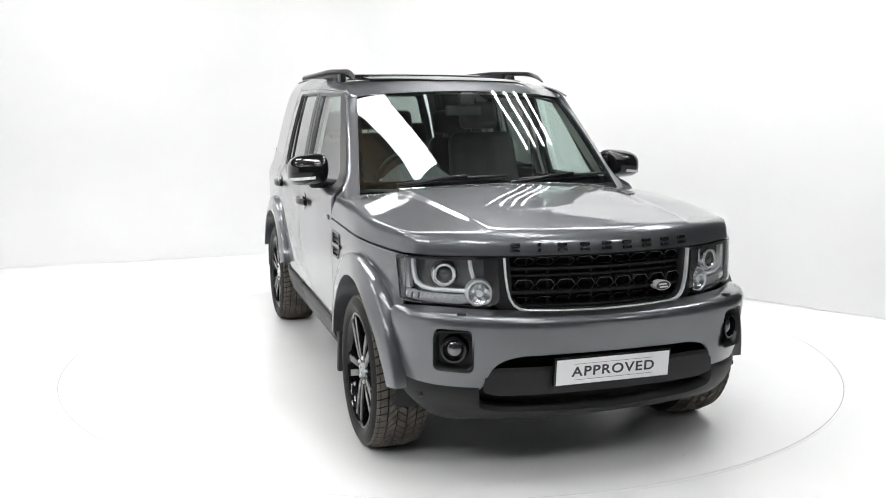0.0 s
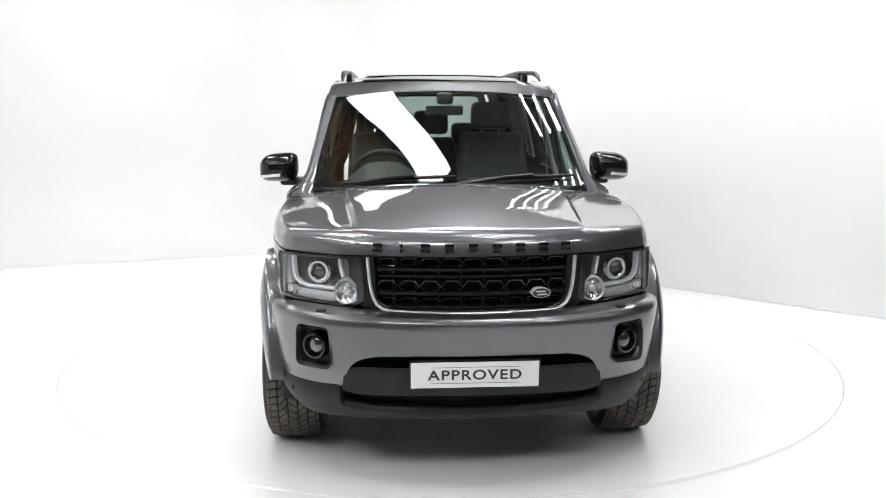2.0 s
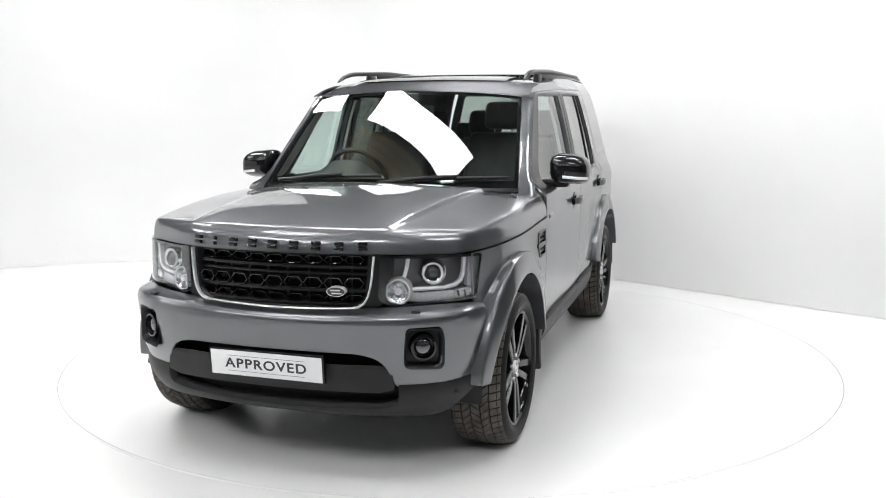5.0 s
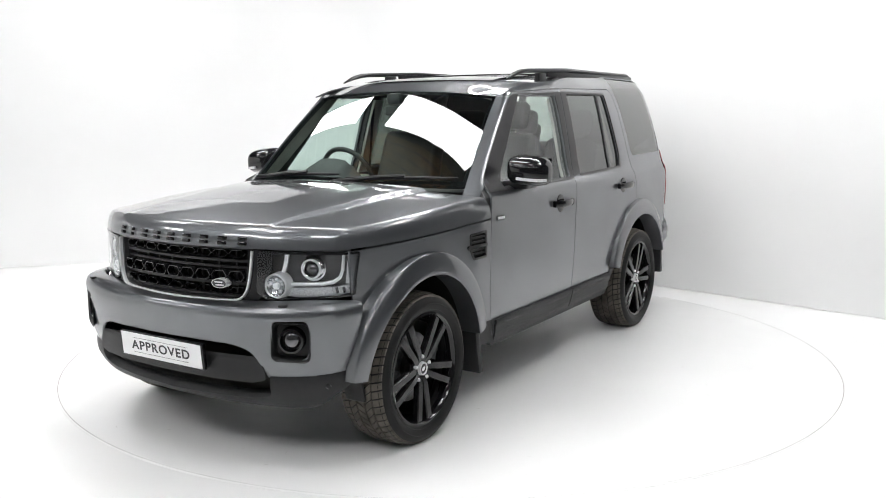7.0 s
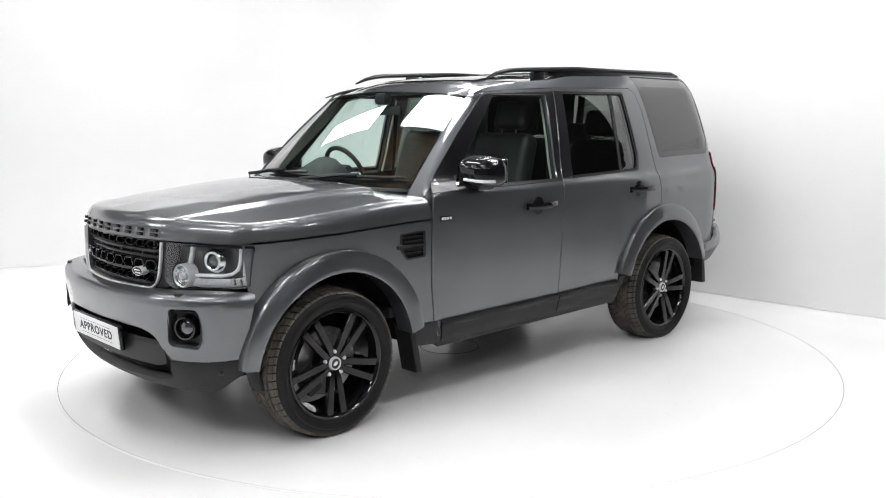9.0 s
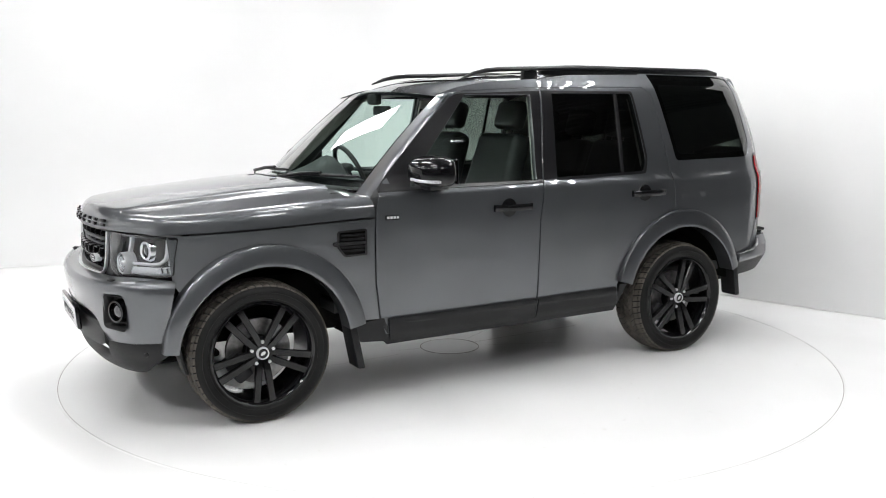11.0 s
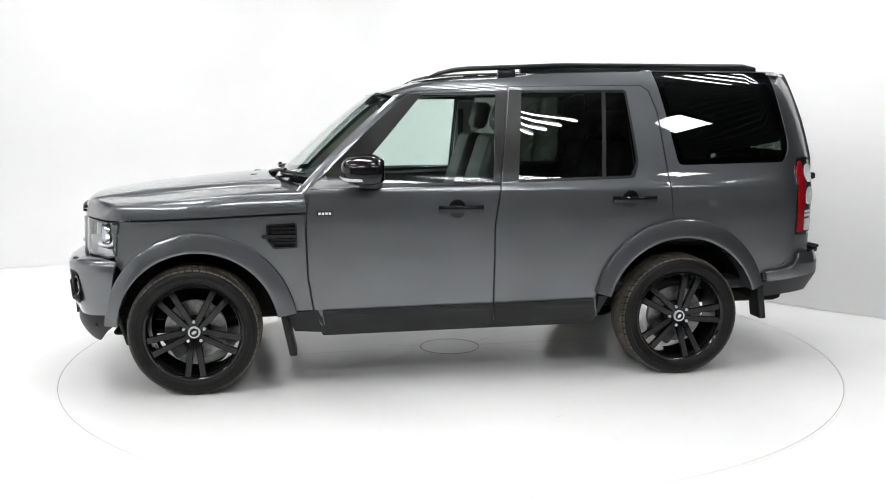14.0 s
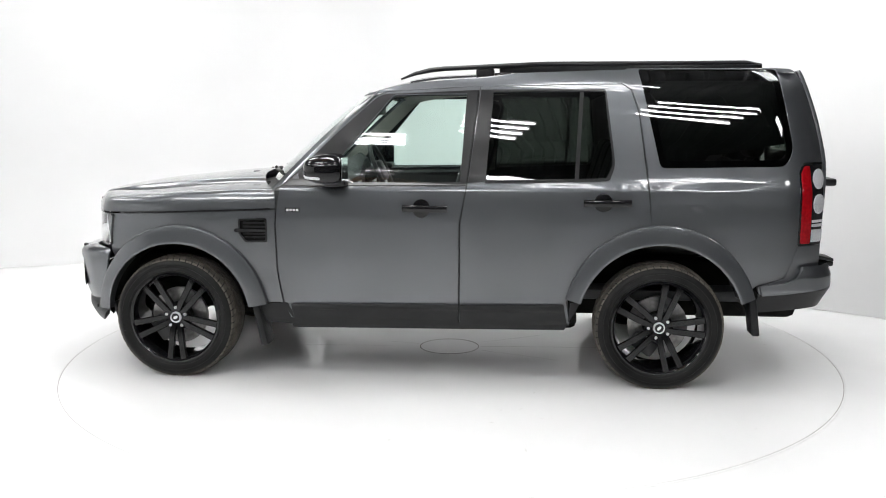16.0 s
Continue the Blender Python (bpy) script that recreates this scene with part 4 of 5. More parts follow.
def headlamp(sg):
    """Lamp unit with its bowl, projector, running lights and clear cover."""
    L = lambda s, z, b: face_surf(s * sg, z, b)
    out = 1 if sg > 0 else -1
    s0, s1 = s_of(FACE, 0.472), s_of(FACE, 0.843)
    kw = dict(out=out)
    o = rounded([(s0, 0.990), (s0 - 0.012, 0.80), (s0 + 0.05, 0.765), (s1 - 0.01, 0.790), (s1, 0.88, 0), (s1 + 0.025, 0.985)], 0.02)
    shell = sheet("headlamp", o, lambda s, z: L(s, z, 0.105), LAMP_BOWL, car, depth=0, label="clear headlamp with round projector and light bars", **kw)
    sheet("surround", o, lambda s, z: L(s, z, 0.003), GLOSS_BLACK, shell, [rounded([(s0 + 0.060, 0.976), (s0 + 0.056, 0.900, 0.0), (s0 + 0.022, 0.870, 0.02), (s0 + 0.022, 0.790), (s0 + 0.10, 0.774), (s1 - 0.006, 0.795), (s1 + 0.002, 0.88, 0), (s1 + 0.020, 0.974)], 0.012)], depth=0.03, **kw)

    def bar(name, pts, w, back, material, depth=0.02, label=""):
        rows = []
        for i, (s, z) in enumerate(pts):
            a, b = pts[max(i - 1, 0)], pts[min(i + 1, len(pts) - 1)]
            t = Vector((b[0] - a[0], b[1] - a[1])).normalized()
            nn = Vector((-t.y, t.x)) * w / 2
            rows.append([Vector(L(s + nn.x * k, z + nn.y * k, bk)) for k, bk in ((-1, back + depth), (-1, back), (0, back - 0.004), (1, back), (1, back + depth))])
        part(name, grid(rows), material, shell, label)

    # J-shaped light guides
    bar("light_bar", [(s1 - 0.055, 0.968), (s1 - 0.062, 0.90), (s1 - 0.075, 0.868), (s1 - 0.105, 0.848), (s1 - 0.16, 0.838), (s0 + 0.10, 0.835)], 0.016, 0.035, LIT_LENS, 0.02, "white light guide")
    bar("light_bar", [(s1 - 0.012, 0.968), (s1 - 0.020, 0.90), (s1 - 0.026, 0.84)], 0.044, 0.030, WHITE_LENS, 0.03)
    bar("light_bar", [(s0 + 0.125, 0.972), (s0 + 0.118, 0.93), (s0 + 0.105, 0.89)], 0.018, 0.04, LIT_LENS, 0.02)
    bar("indicator_strip", [(s0 + 0.10, 0.806), (s0 + 0.18, 0.800), (s1 - 0.10, 0.806), (s1 - 0.02, 0.818)], 0.040, 0.035, WHITE_LENS, 0.02, "silver faceted indicator strip")
    for i in range(6):
        ss = s1 - 0.11 + 0.017 * i
        bar("facet", [(ss, 0.826), (ss + 0.006, 0.800)], 0.013, 0.030, CHROME if i % 2 else WHITE_LENS, 0.015)

    def round_unit(name, y, z, back, rings, label):
        x, yy, nx, ny = FACE(s_of(FACE, y))
        c = Vector((x - nx * back, (yy - ny * back) * sg, z))
        turn = Matrix.Translation(c) @ Matrix.Rotation(math.atan2(ny * sg * 0.55, nx), 4, "Z")
        head = None
        for nm, prof, material in rings:
            bm = bmesh.new()
            lathe(bm, prof, 40, axis="x", closed=prof[0][0] > 0.01)
            ob = part(nm if head else name, moved(bm, turn), material, head or shell, "" if head else label)
            head = head or ob

    round_unit("projector", 0.688, 0.905, 0.072, [
        ("bezel", [(0.034, 0.030), (0.040, 0.034), (0.051, 0.028), (0.060, 0.010), (0.054, -0.015), (0.034, -0.015)], CHROME),
        ("glow_ring", [(0.038, 0.037), (0.042, 0.040), (0.046, 0.038), (0.047, 0.030), (0.038, 0.030)], LIT_LENS),
        ("projector_lens", [(0.001, 0.036), (0.014, 0.034), (0.026, 0.026), (0.033, 0.012), (0.034, -0.02)], mat("projector_glass", (0.02, 0.022, 0.026), 0.03, coat=1.0, spec=1.0)),
    ], "round projector with a bright ring")
    round_unit("running_light", 0.546, 0.831, 0.042, [
        ("bezel", [(0.048, 0.027), (0.053, 0.031), (0.057, 0.027), (0.059, -0.03), (0.048, -0.03)], SILVER),
        ("reflector", [(0.001, 0.010), (0.020, 0.012), (0.036, 0.019), (0.047, 0.026), (0.047, 0.0)], OPTIC),
        ("lens_ring", [(0.010, 0.028), (0.012, 0.030), (0.014, 0.028), (0.014, 0.005), (0.010, 0.005)], SILVER),
    ], "round running light with clear lens")
    x, yy, nx, ny = FACE(s_of(FACE, 0.546))
    c = Vector((x - nx * 0.042, (yy - ny * 0.042) * sg, 0.831))
    turn = Matrix.Translation(c) @ Matrix.Rotation(math.atan2(ny * sg * 0.55, nx), 4, "Z")
    for k in range(5):
        bm = bmesh.new()
        lathe(bm, [(0.001, 0.022), (0.006, 0.021), (0.009, 0.017), (0.009, 0.004)], 14, axis="x")
        a = 2 * math.pi * k / 5 + 0.3
        part("light_cell", moved(bm, turn @ Matrix.Translation((0, 0.030 * math.cos(a), 0.030 * math.sin(a)))), WHITE_LENS, shell)
    sheet("cover", o, lambda s, z: L(s, z, -0.001), LENS, shell, depth=0.0, label="clear lamp cover", **kw)


# ---- rear end ----


def rear_end():
    def gate(y, z):
        return (tail_x(z) - 0.012 - 0.02 * (1 - (y / 0.8) ** 2), y, z)
    o = rounded([(0.50, 1.84), (0.60, 1.55), (0.66, 1.30), (0.68, 0.75), (-0.68, 0.75), (-0.66, 1.30), (-0.60, 1.55), (-0.50, 1.84)], 0.03)
    t = sheet("tailgate", o, gate, PAINT, car, [rounded([(0.47, 1.74), (0.58, 1.34), (-0.58, 1.34), (-0.47, 1.74)], 0.04)], out=-1, depth=0.02)
    sheet("rear_window", rounded([(0.48, 1.75), (0.59, 1.33), (-0.59, 1.33), (-0.48, 1.75)], 0.04), gate, REAR_GLASS, t, out=-1, lift=0.004, depth=0, label="dark privacy glass")
    for sg in (1, -1):
        # rear lamp cluster wrapping the corner
        def lamp(u, z):
            x = -2.21 - u
            return (x, side_y(x, z) + 0.006, z)
        S = dict(out=1, side=sg)
        body = sheet("rear_lamp", rounded([(0.0, 0.842), (0.0, 1.26), (0.02, 1.296), (0.15, 1.296), (0.15, 0.842)], 0.012), lamp, GLOSS_BLACK, car, depth=0.02, step=0.03, label="tall rear lamp with red strip and clear round lenses", **S)
        sheet("red_strip", rounded([(0.008, 0.852), (0.008, 1.25), (0.028, 1.288), (0.060, 1.288), (0.066, 1.20), (0.070, 0.852)], 0.008), lamp, RED_LENS, body, lift=0.005, depth=0.006, step=0.02, label="red lens", **S)
        for zc in (1.215, 1.075):
            sheet("round_lens", [(0.118 + 0.036 * math.cos(a), zc + 0.056 * math.sin(a)) for a in [2 * math.pi * k / 24 for k in range(24)]], lamp, WHITE_LENS, body, lift=0.006, depth=0.008, step=0.02, label="clear round lens", **S)
        for z0, z1 in ((0.858, 0.93), (0.945, 0.962), (0.97, 0.985)):
            sheet("reverse_lens", rounded([(0.078, z0), (0.15, z0), (0.15, z1), (0.078, z1)], 0.004), lamp, WHITE_LENS, body, lift=0.005, depth=0.006, step=0.02, **S)
    se = TAIL.end
    half = [(0.0, 0.60, 0), (0.70, 0.60, 0), (0.95, 0.58, 0), (1.10, 0.565, 0), (1.22, 0.555, 0), (1.235, 0.615, 0), (1.05, 0.635, 0.04), (0.985, 0.70, 0.03), (0.98, 0.725, 0.01), (0.0, 0.725, 0)]
    o = half + [(-p[0], p[1], p[2]) for p in reversed(half[1:-1])]
    rb = sheet("rear_bumper", rounded(o, 0), tail_surf, PAINT, car, out=-1, depth=0.03, step=0.05, label="grey painted rear bumper with black lower half")
    half = [(0.0, 0.595, 0), (0.70, 0.595, 0), (0.95, 0.575, 0), (1.10, 0.56, 0), (1.24, 0.55, 0), (1.26, 0.445, 0), (0.9, 0.47, 0.05), (0.0, 0.48, 0)]
    o = half + [(-p[0], p[1], p[2]) for p in reversed(half[1:-1])]
    sheet("bumper_skirt", rounded(o, 0), tail_surf, PLASTIC, rb, out=-1, lift=-0.003, depth=0.05, step=0.05)
    bm = bmesh.new()
    block(bm, (-2.46, -0.70, 0.70), (-2.26, 0.70, 0.735), 0.012)
    part("bumper_step", bm, PLASTIC, rb)
    for sg in (1, -1):
        def corner(x, z):
            return (x, side_y(x, min(z, 1.2)) + 0.004, z)
        sheet("bumper_corner", rounded([(-2.207, 0.836), (-2.140, 0.655), (-1.99, 0.606), (-2.0, 0.56), (-2.36, 0.58), (-2.36, 0.836)], 0.008), corner, PAINT, rb, out=-1, side=sg, depth=0.03, step=0.04)
        bm = bmesh.new()
        block(bm, (-2.45, sg * 0.66 - 0.07, 0.733), (-2.32, sg * 0.66 + 0.07, 0.755), 0.008)
        for v in bm.verts:
            v.co.z += 0.25 * max(0, v.co.x + 2.42)
        part("step_pad", bm, PLASTIC, rb)
    bm = bmesh.new()
    block(bm, (-2.49, 0.10, 1.160), (-2.36, 0.58, 1.205), 0.014)
    part("plate_housing", bm, SATIN_BLACK, t, "black housing over the plate recess")
    bm = bmesh.new()
    block(bm, (-2.44, -0.06, 1.16), (-2.36, 0.06, 1.24), 0.015)
    part("gate_handle", bm, SATIN_BLACK, t)


def underbody():
    bm = bmesh.new()
    block(bm, (-2.30, -0.60, 0.36), (1.98, 0.60, 0.72), 0.05)
    block(bm, (-0.95, -0.84, 0.345), (0.90, 0.84, 0.50), 0.03)
    u = part("underbody", bm, DARK, car, "black underbody with crossmember and pipes")
    bm = bmesh.new()
    block(bm, (-0.98, 0.30, 0.30), (-0.55, 0.74, 0.42), 0.04)
    part("fuel_tank_guard", bm, DARK, u)
    bm = bmesh.new()
    tube(bm, [(-0.2, -0.35, 0.33), (-1.0, -0.35, 0.31), (-1.5, -0.45, 0.34), (-2.2, -0.55, 0.42)], 0.035)
    part("exhaust_pipe", bm, STEEL, u)
    for x in (WB, -WB):
        bm = bmesh.new()
        tube(bm, [(x, -0.78, AXLE_Z), (x, 0.78, AXLE_Z)], 0.05)
        block(bm, (x - 0.12, -0.15, 0.28), (x + 0.12, 0.15, 0.46), 0.05)
        part("axle", bm, DARK, u)


# ---- wheels ----


def wheel():
    R, RW = 0.374, 0.272
    bm = bmesh.new()
    # barrel and lip, outer face towards +y
    lathe(bm, [(RW + 0.004, 0.116), (RW + 0.006, 0.122), (RW - 0.004, 0.124), (RW - 0.012, 0.116), (RW - 0.018, 0.10), (RW - 0.026, 0.06), (RW - 0.032, 0.0), (RW - 0.03, -0.10), (RW, -0.115), (RW + 0.004, -0.11)], 72, closed=True)
    w = part("wheel", bm, GLOSS_BLACK, car, "gloss black twin-spoke alloy wheel with dusty tyre")
    # tyre
    prof = [(RW + 0.002, 0.112), (RW + 0.010, 0.123), (RW + 0.018, 0.127), (RW + 0.030, 0.133), (RW + 0.045, 0.1365), (RW + 0.058, 0.135), (RW + 0.070, 0.129), (RW + 0.080, 0.119), (R - 0.010, 0.104), (R - 0.010, 0.0)]
    prof = prof + [(r, -y) for r, y in reversed(prof[:-1])]
    bm = bmesh.new()
    lathe(bm, prof + [(RW - 0.006, -0.10), (RW - 0.006, 0.10)], 84, closed=True)
    t = part("tyre", bm, RUBBER, w, "black rubber tyre sidewall")
    for rr, yy in ((RW + 0.050, 0.1362), (RW + 0.020, 0.1280)):
        bm = bmesh.new()
        lathe(bm, [(rr - 0.002, yy - 0.002), (rr, yy + 0.0016), (rr + 0.002, yy - 0.002)], 84, closed=True)
        part("sidewall_rib", bm, RUBBER, t)
    # tread blocks
    verts, faces = [], []
    n = 58
    lanes = [(-0.119, -0.070, 0.004, 0.5), (-0.064, -0.026, 0.010, 0.0), (-0.020, 0.020, -0.008, 0.5), (0.026, 0.064, 0.010, 0.0), (0.070, 0.119, 0.004, 0.5)]
    for k in range(n):
        for y0, y1, skew, ph in lanes:
            a0 = 2 * math.pi * (k + ph + 0.07) / n
            a1 = 2 * math.pi * (k + ph + 0.93) / n
            da = skew / R * 1.6
            base = len(verts)
            for rr, inset in ((R - 0.014, 0.0), (R, 0.0015)):
                for y, sh in ((y0 + inset, -da), (y1 - inset, da)):
                    for a in (a0 + inset / R, a1 - inset / R):
                        q = rr - (0.013 if abs(y) > 0.11 else 0.0035 if abs(y) > 0.064 else 0)
                        verts.append((q * math.cos(a + sh), y, q * math.sin(a + sh)))
            b = base
            faces += [(b + 4, b + 5, b + 7, b + 6), (b, b + 1, b + 5, b + 4), (b + 2, b + 6, b + 7, b + 3), (b, b + 4, b + 6, b + 2), (b + 1, b + 3, b + 7, b + 5)]
    me = bpy.data.meshes.new("tread")
    me.from_pydata(verts, [], faces)
    bm = bmesh.new()
    bm.from_mesh(me)
    bmesh.ops.recalc_face_normals(bm, faces=bm.faces[:])
    bm.to_mesh(me)
    bm.free()
    me.materials.append(TREAD)
    ob = new("tread", me)
    ob.parent = w
    tagged(ob, "dusty brown tread blocks", kind="stuff")
    # twin spokes
    for k in range(5):
        th = radians(-90 + 72 * k)
        for s in (-1, 1):
            rows = []
            for r, off, wd, y in ((0.035, 0.012, 0.015, 0.098), (0.075, 0.021, 0.0185, 0.108), (0.13, 0.028, 0.0190, 0.112), (0.20, 0.036, 0.0190, 0.115), (0.246, 0.042, 0.020, 0.117), (0.268, 0.044, 0.024, 0.112)):
                ring = []
                for du, dy in ((-1, -0.006), (-0.8, 0.0), (0.8, 0.0), (1, -0.006), (0.8, -0.034), (-0.8, -0.034)):
                    u = s * off + du * wd
                    ring.append((r * math.cos(th) - u * math.sin(th), y + dy, r * math.sin(th) + u * math.cos(th)))
                rows.append(ring)
            part("spoke", grid(rows, closed=True, cap=True), WHEEL_BLACK, w)
    bm = bmesh.new()
    lathe(bm, [(0.001, 0.096), (0.05, 0.096), (0.075, 0.094), (0.082, 0.084), (0.08, 0.05)], 48)
    part("hub", bm, WHEEL_BLACK, w)
    bm = bmesh.new()
    lathe(bm, [(0.025, 0.108), (0.027, 0.112), (0.032, 0.111), (0.034, 0.100), (0.034, 0.08), (0.025, 0.08)], 40, closed=True)
    c = part("centre_cap", bm, SILVER, w, "black centre cap with silver ring")
    bm = bmesh.new()
    lathe(bm, [(0.001, 0.109), (0.025, 0.108), (0.026, 0.09)], 32)
    part("cap_face", bm, GLOSS_BLACK, c)
    bm = bmesh.new()
    lathe(bm, [(0.001, 0.1105), (0.014, 0.110), (0.015, 0.108)], 24)
    for v in bm.verts:
        v.co.z *= 0.6
    moved(bm, Matrix.Rotation(radians(30), 4, "Y"))
    part("cap_oval", bm, SILVER, c)
    for k in range(5):
        a = radians(-54 + 72 * k)
        bm = bmesh.new()
        lathe(bm, [(0.001, 0.110), (0.007, 0.110), (0.0095, 0.106), (0.010, 0.09)], 6)
        part("wheel_nut", moved(bm, Matrix.Translation((0.060 * math.cos(a), 0, 0.060 * math.sin(a)))), SILVER, w)
    bm = bmesh.new()
    lathe(bm, [(0.085, 0.030), (0.172, 0.030), (0.172, 0.004), (0.085, 0.004)], 64, closed=True)
    part("brake_disc", bm, STEEL, w, "bare steel brake disc")
    bm = bmesh.new()
    lathe(bm, [(0.001, 0.055), (0.075, 0.055), (0.088, 0.028), (0.09, -0.05)], 48)
    part("disc_bell", bm, DARK, w)
    bm = bmesh.new()
    block(bm, (0.09, -0.02, -0.08), (0.185, 0.055, 0.08), 0.02)
    part("brake_caliper", moved(bm, Matrix.Rotation(radians(35), 4, "Y")), TRIM_DARK, w)
    return w


def wheels():
    w = wheel()
    w.matrix_basis = pose(WB, 0.808, AXLE_Z, 0, 0, 0)
    copy_thing(w, pose(-WB, 0.808, AXLE_Z - 0.004, 0, 20, 0))
    copy_thing(w, pose(WB, -0.808, AXLE_Z, 0, -9, 180))
    copy_thing(w, pose(-WB, -0.808, AXLE_Z - 0.004, 0, 31, 180))


# ---- cabin ----


def cushion(bm, a, b, r=0.04):
    return block(bm, a, b, r, 4)


def seat(name, x, y, w=0.52, tall=0.62, label=""):
    bm = bmesh.new()
    cushion(bm, (x - 0.26, y - w / 2, 0.72), (x + 0.27, y + w / 2, 0.88), 0.06)
    st = part(name, bm, LEATHER, car, label or "black leather seat")
    tilt = Matrix.Translation((x - 0.24, y, 0.86)) @ Matrix.Rotation(radians(-17), 4, "Y")
    bm = bmesh.new()
    cushion(bm, (-0.07, -w / 2, -0.05), (0.06, w / 2, tall), 0.055)
    for v in bm.verts:
        q = max(0, v.co.z - tall * 0.5) / tall
        v.co.y *= 1 - 0.30 * q
        v.co.x += 0.03 * (abs(v.co.y) / (w / 2)) ** 2 if v.co.x > 0 else 0
    part("backrest", moved(bm, tilt), LEATHER, st)
    bm = bmesh.new()
    cushion(bm, (-0.05, -0.135, tall + 0.03), (0.05, 0.135, tall + 0.22), 0.045)
    part("headrest", moved(bm, tilt), LEATHER, st)
    for dy in (-0.06, 0.06):
        bm = bmesh.new()
        tube(bm, [(0, dy, tall - 0.03), (0, dy, tall + 0.06)], 0.007, 8)
        part("headrest_post", moved(bm, tilt), CHROME, st)


def cabin():
    for y, lab in ((0.37, "black leather front passenger seat"), (-0.37, "black leather driver seat")):
        seat("front_seat", 0.02, y, 0.52, 0.62, lab)
    for y in (-0.45, 0.0, 0.45):
        seat("rear_seat", -0.86, y, 0.43, 0.56, "black leather rear seat")
    for y in (-0.35, 0.35):
        seat("third_row_seat", -1.65, y, 0.45, 0.45, "black leather third row seat")
    # dashboard
    rows = []
    for i in range(25):
        y = -0.80 + 1.60 * i / 24
        hump = 0.13 * math.exp(-((y + 0.37) / 0.19) ** 4) + 0.012 * math.exp(-(y / 0.2) ** 4)
        fx = 0.90 - 0.10 * (y / 0.8) ** 2
        rows.append([(fx, y, 1.165), (0.80, y, 1.180), (0.66, y, 1.180 + hump * 0.5), (0.54, y, 1.178 + hump), (0.49, y, 1.150 + hump * 0.9), (0.50, y, 1.02), (0.56, y, 0.85), (0.62, y, 0.62)])
    d = part("dashboard", grid(rows), TRIM_DARK, car, "dark grained plastic dashboard")
    for y in (-0.70, -0.10, 0.10, 0.70):
        bm = bmesh.new()
        block(bm, (0.484, y - 0.06, 1.06), (0.50, y + 0.06, 1.125), 0.008)
        part("air_vent", bm, SILVER, d)
    bm = bmesh.new()
    block(bm, (0.478, -0.13, 0.86), (0.52, 0.13, 1.05), 0.01)
    part("centre_console", bm, GLOSS_BLACK, d)
    bm = bmesh.new()
    block(bm, (-0.30, -0.13, 0.55), (0.56, 0.13, 0.86), 0.03)
    part("centre_tunnel", bm, TRIM_DARK, car)
    # steering wheel on the right-hand side of the car
    turn = Matrix.Translation((0.38, -0.37, 1.19)) @ Matrix.Rotation(radians(-66), 4, "Y")
    bm = bmesh.new()
    lathe(bm, [(0.19 + 0.016 * math.cos(a), 0.016 * math.sin(a)) for a in [2 * math.pi * k / 10 for k in range(10)]], 48, axis="z", closed=True)
    sw = part("steering_wheel", moved(bm, turn), LEATHER, car, "black leather steering wheel")
    bm = bmesh.new()
    block(bm, (-0.085, -0.075, -0.03), (0.07, 0.075, 0.02), 0.025, 3)
    part("boss", moved(bm, turn), TRIM_DARK, sw)
    for a in (90, -90, 180):
        bm = bmesh.new()
        block(bm, (0.05, -0.02, -0.018), (0.185, 0.02, 0.0), 0.006)
        part("wheel_spoke", moved(bm, turn @ Matrix.Rotation(radians(a), 4, "Z")), SILVER, sw)
    bm = bmesh.new()
    tube(bm, [turn @ Vector((0, 0, -0.02)), turn @ Vector((0, 0, -0.25))], 0.05)
    part("column", bm, TRIM_DARK, sw)
    bm = bmesh.new()
    block(bm, (-2.1, -0.80, 0.50), (1.0, 0.80, 0.56), 0.01)
    part("cabin_floor", bm, TRIM_DARK, car)
    bm = bmesh.new()
    block(bm, (0.93, -0.76, 0.5), (0.99, 0.76, 1.16), 0.01)
    part("bulkhead", bm, DARK, car)
    for side in (1, -1):
        S = dict(out=-1, side=side)
        sheet("door_card", [(0.74, 1.168), (0.74, 0.56), (-0.86, 0.57), (-0.91, 0.98), (-2.15, 0.98), (-2.15, 1.255), (-1.40, 1.255), (-1.36, 1.20)], side_surf, TRIM_DARK, car, lift=-0.07, depth=0, step=0.12, **S)
        # pale pillar linings
        for a in ([(-0.30, 1.19), (-0.335, 1.70), (-0.45, 1.70), (-0.42, 1.19)], [(-1.17, 1.26), (-1.13, 1.70), (-1.30, 1.78), (-1.40, 1.28)]):
            sheet("pillar_lining", a, side_surf, LINING, car, lift=-0.055, depth=0.02, step=0.1, **S)
        rows = []
        for i in range(9):
            t = i / 8
            a = WS(0.99, t)
            z = 1.17 + (1.70 - 1.17) * t
            x = 0.70 + (0.14 - 0.70) * t
            b = Vector((x, side_y(x, z) - 0.05, z))
            rows.append([((a * (1 - k) + b * k).x - 0.02, ((a * (1 - k) + b * k).y - 0.012) * side, (a * (1 - k) + b * k).z - 0.012) for k in (0, 0.5, 1)])
        part("pillar_lining", grid(rows), LINING, car)
        bm = bmesh.new()
        tube(bm, [(-0.36, side * 0.72, 1.62), (-0.36, side * 0.75, 1.30), (-0.34, side * 0.78, 0.9)], 0.02, 6, flat=0.2)
        part("seat_belt", bm, LEATHER, car)


# ---- the studio ----
CORNER = (-1.49, 5.38)


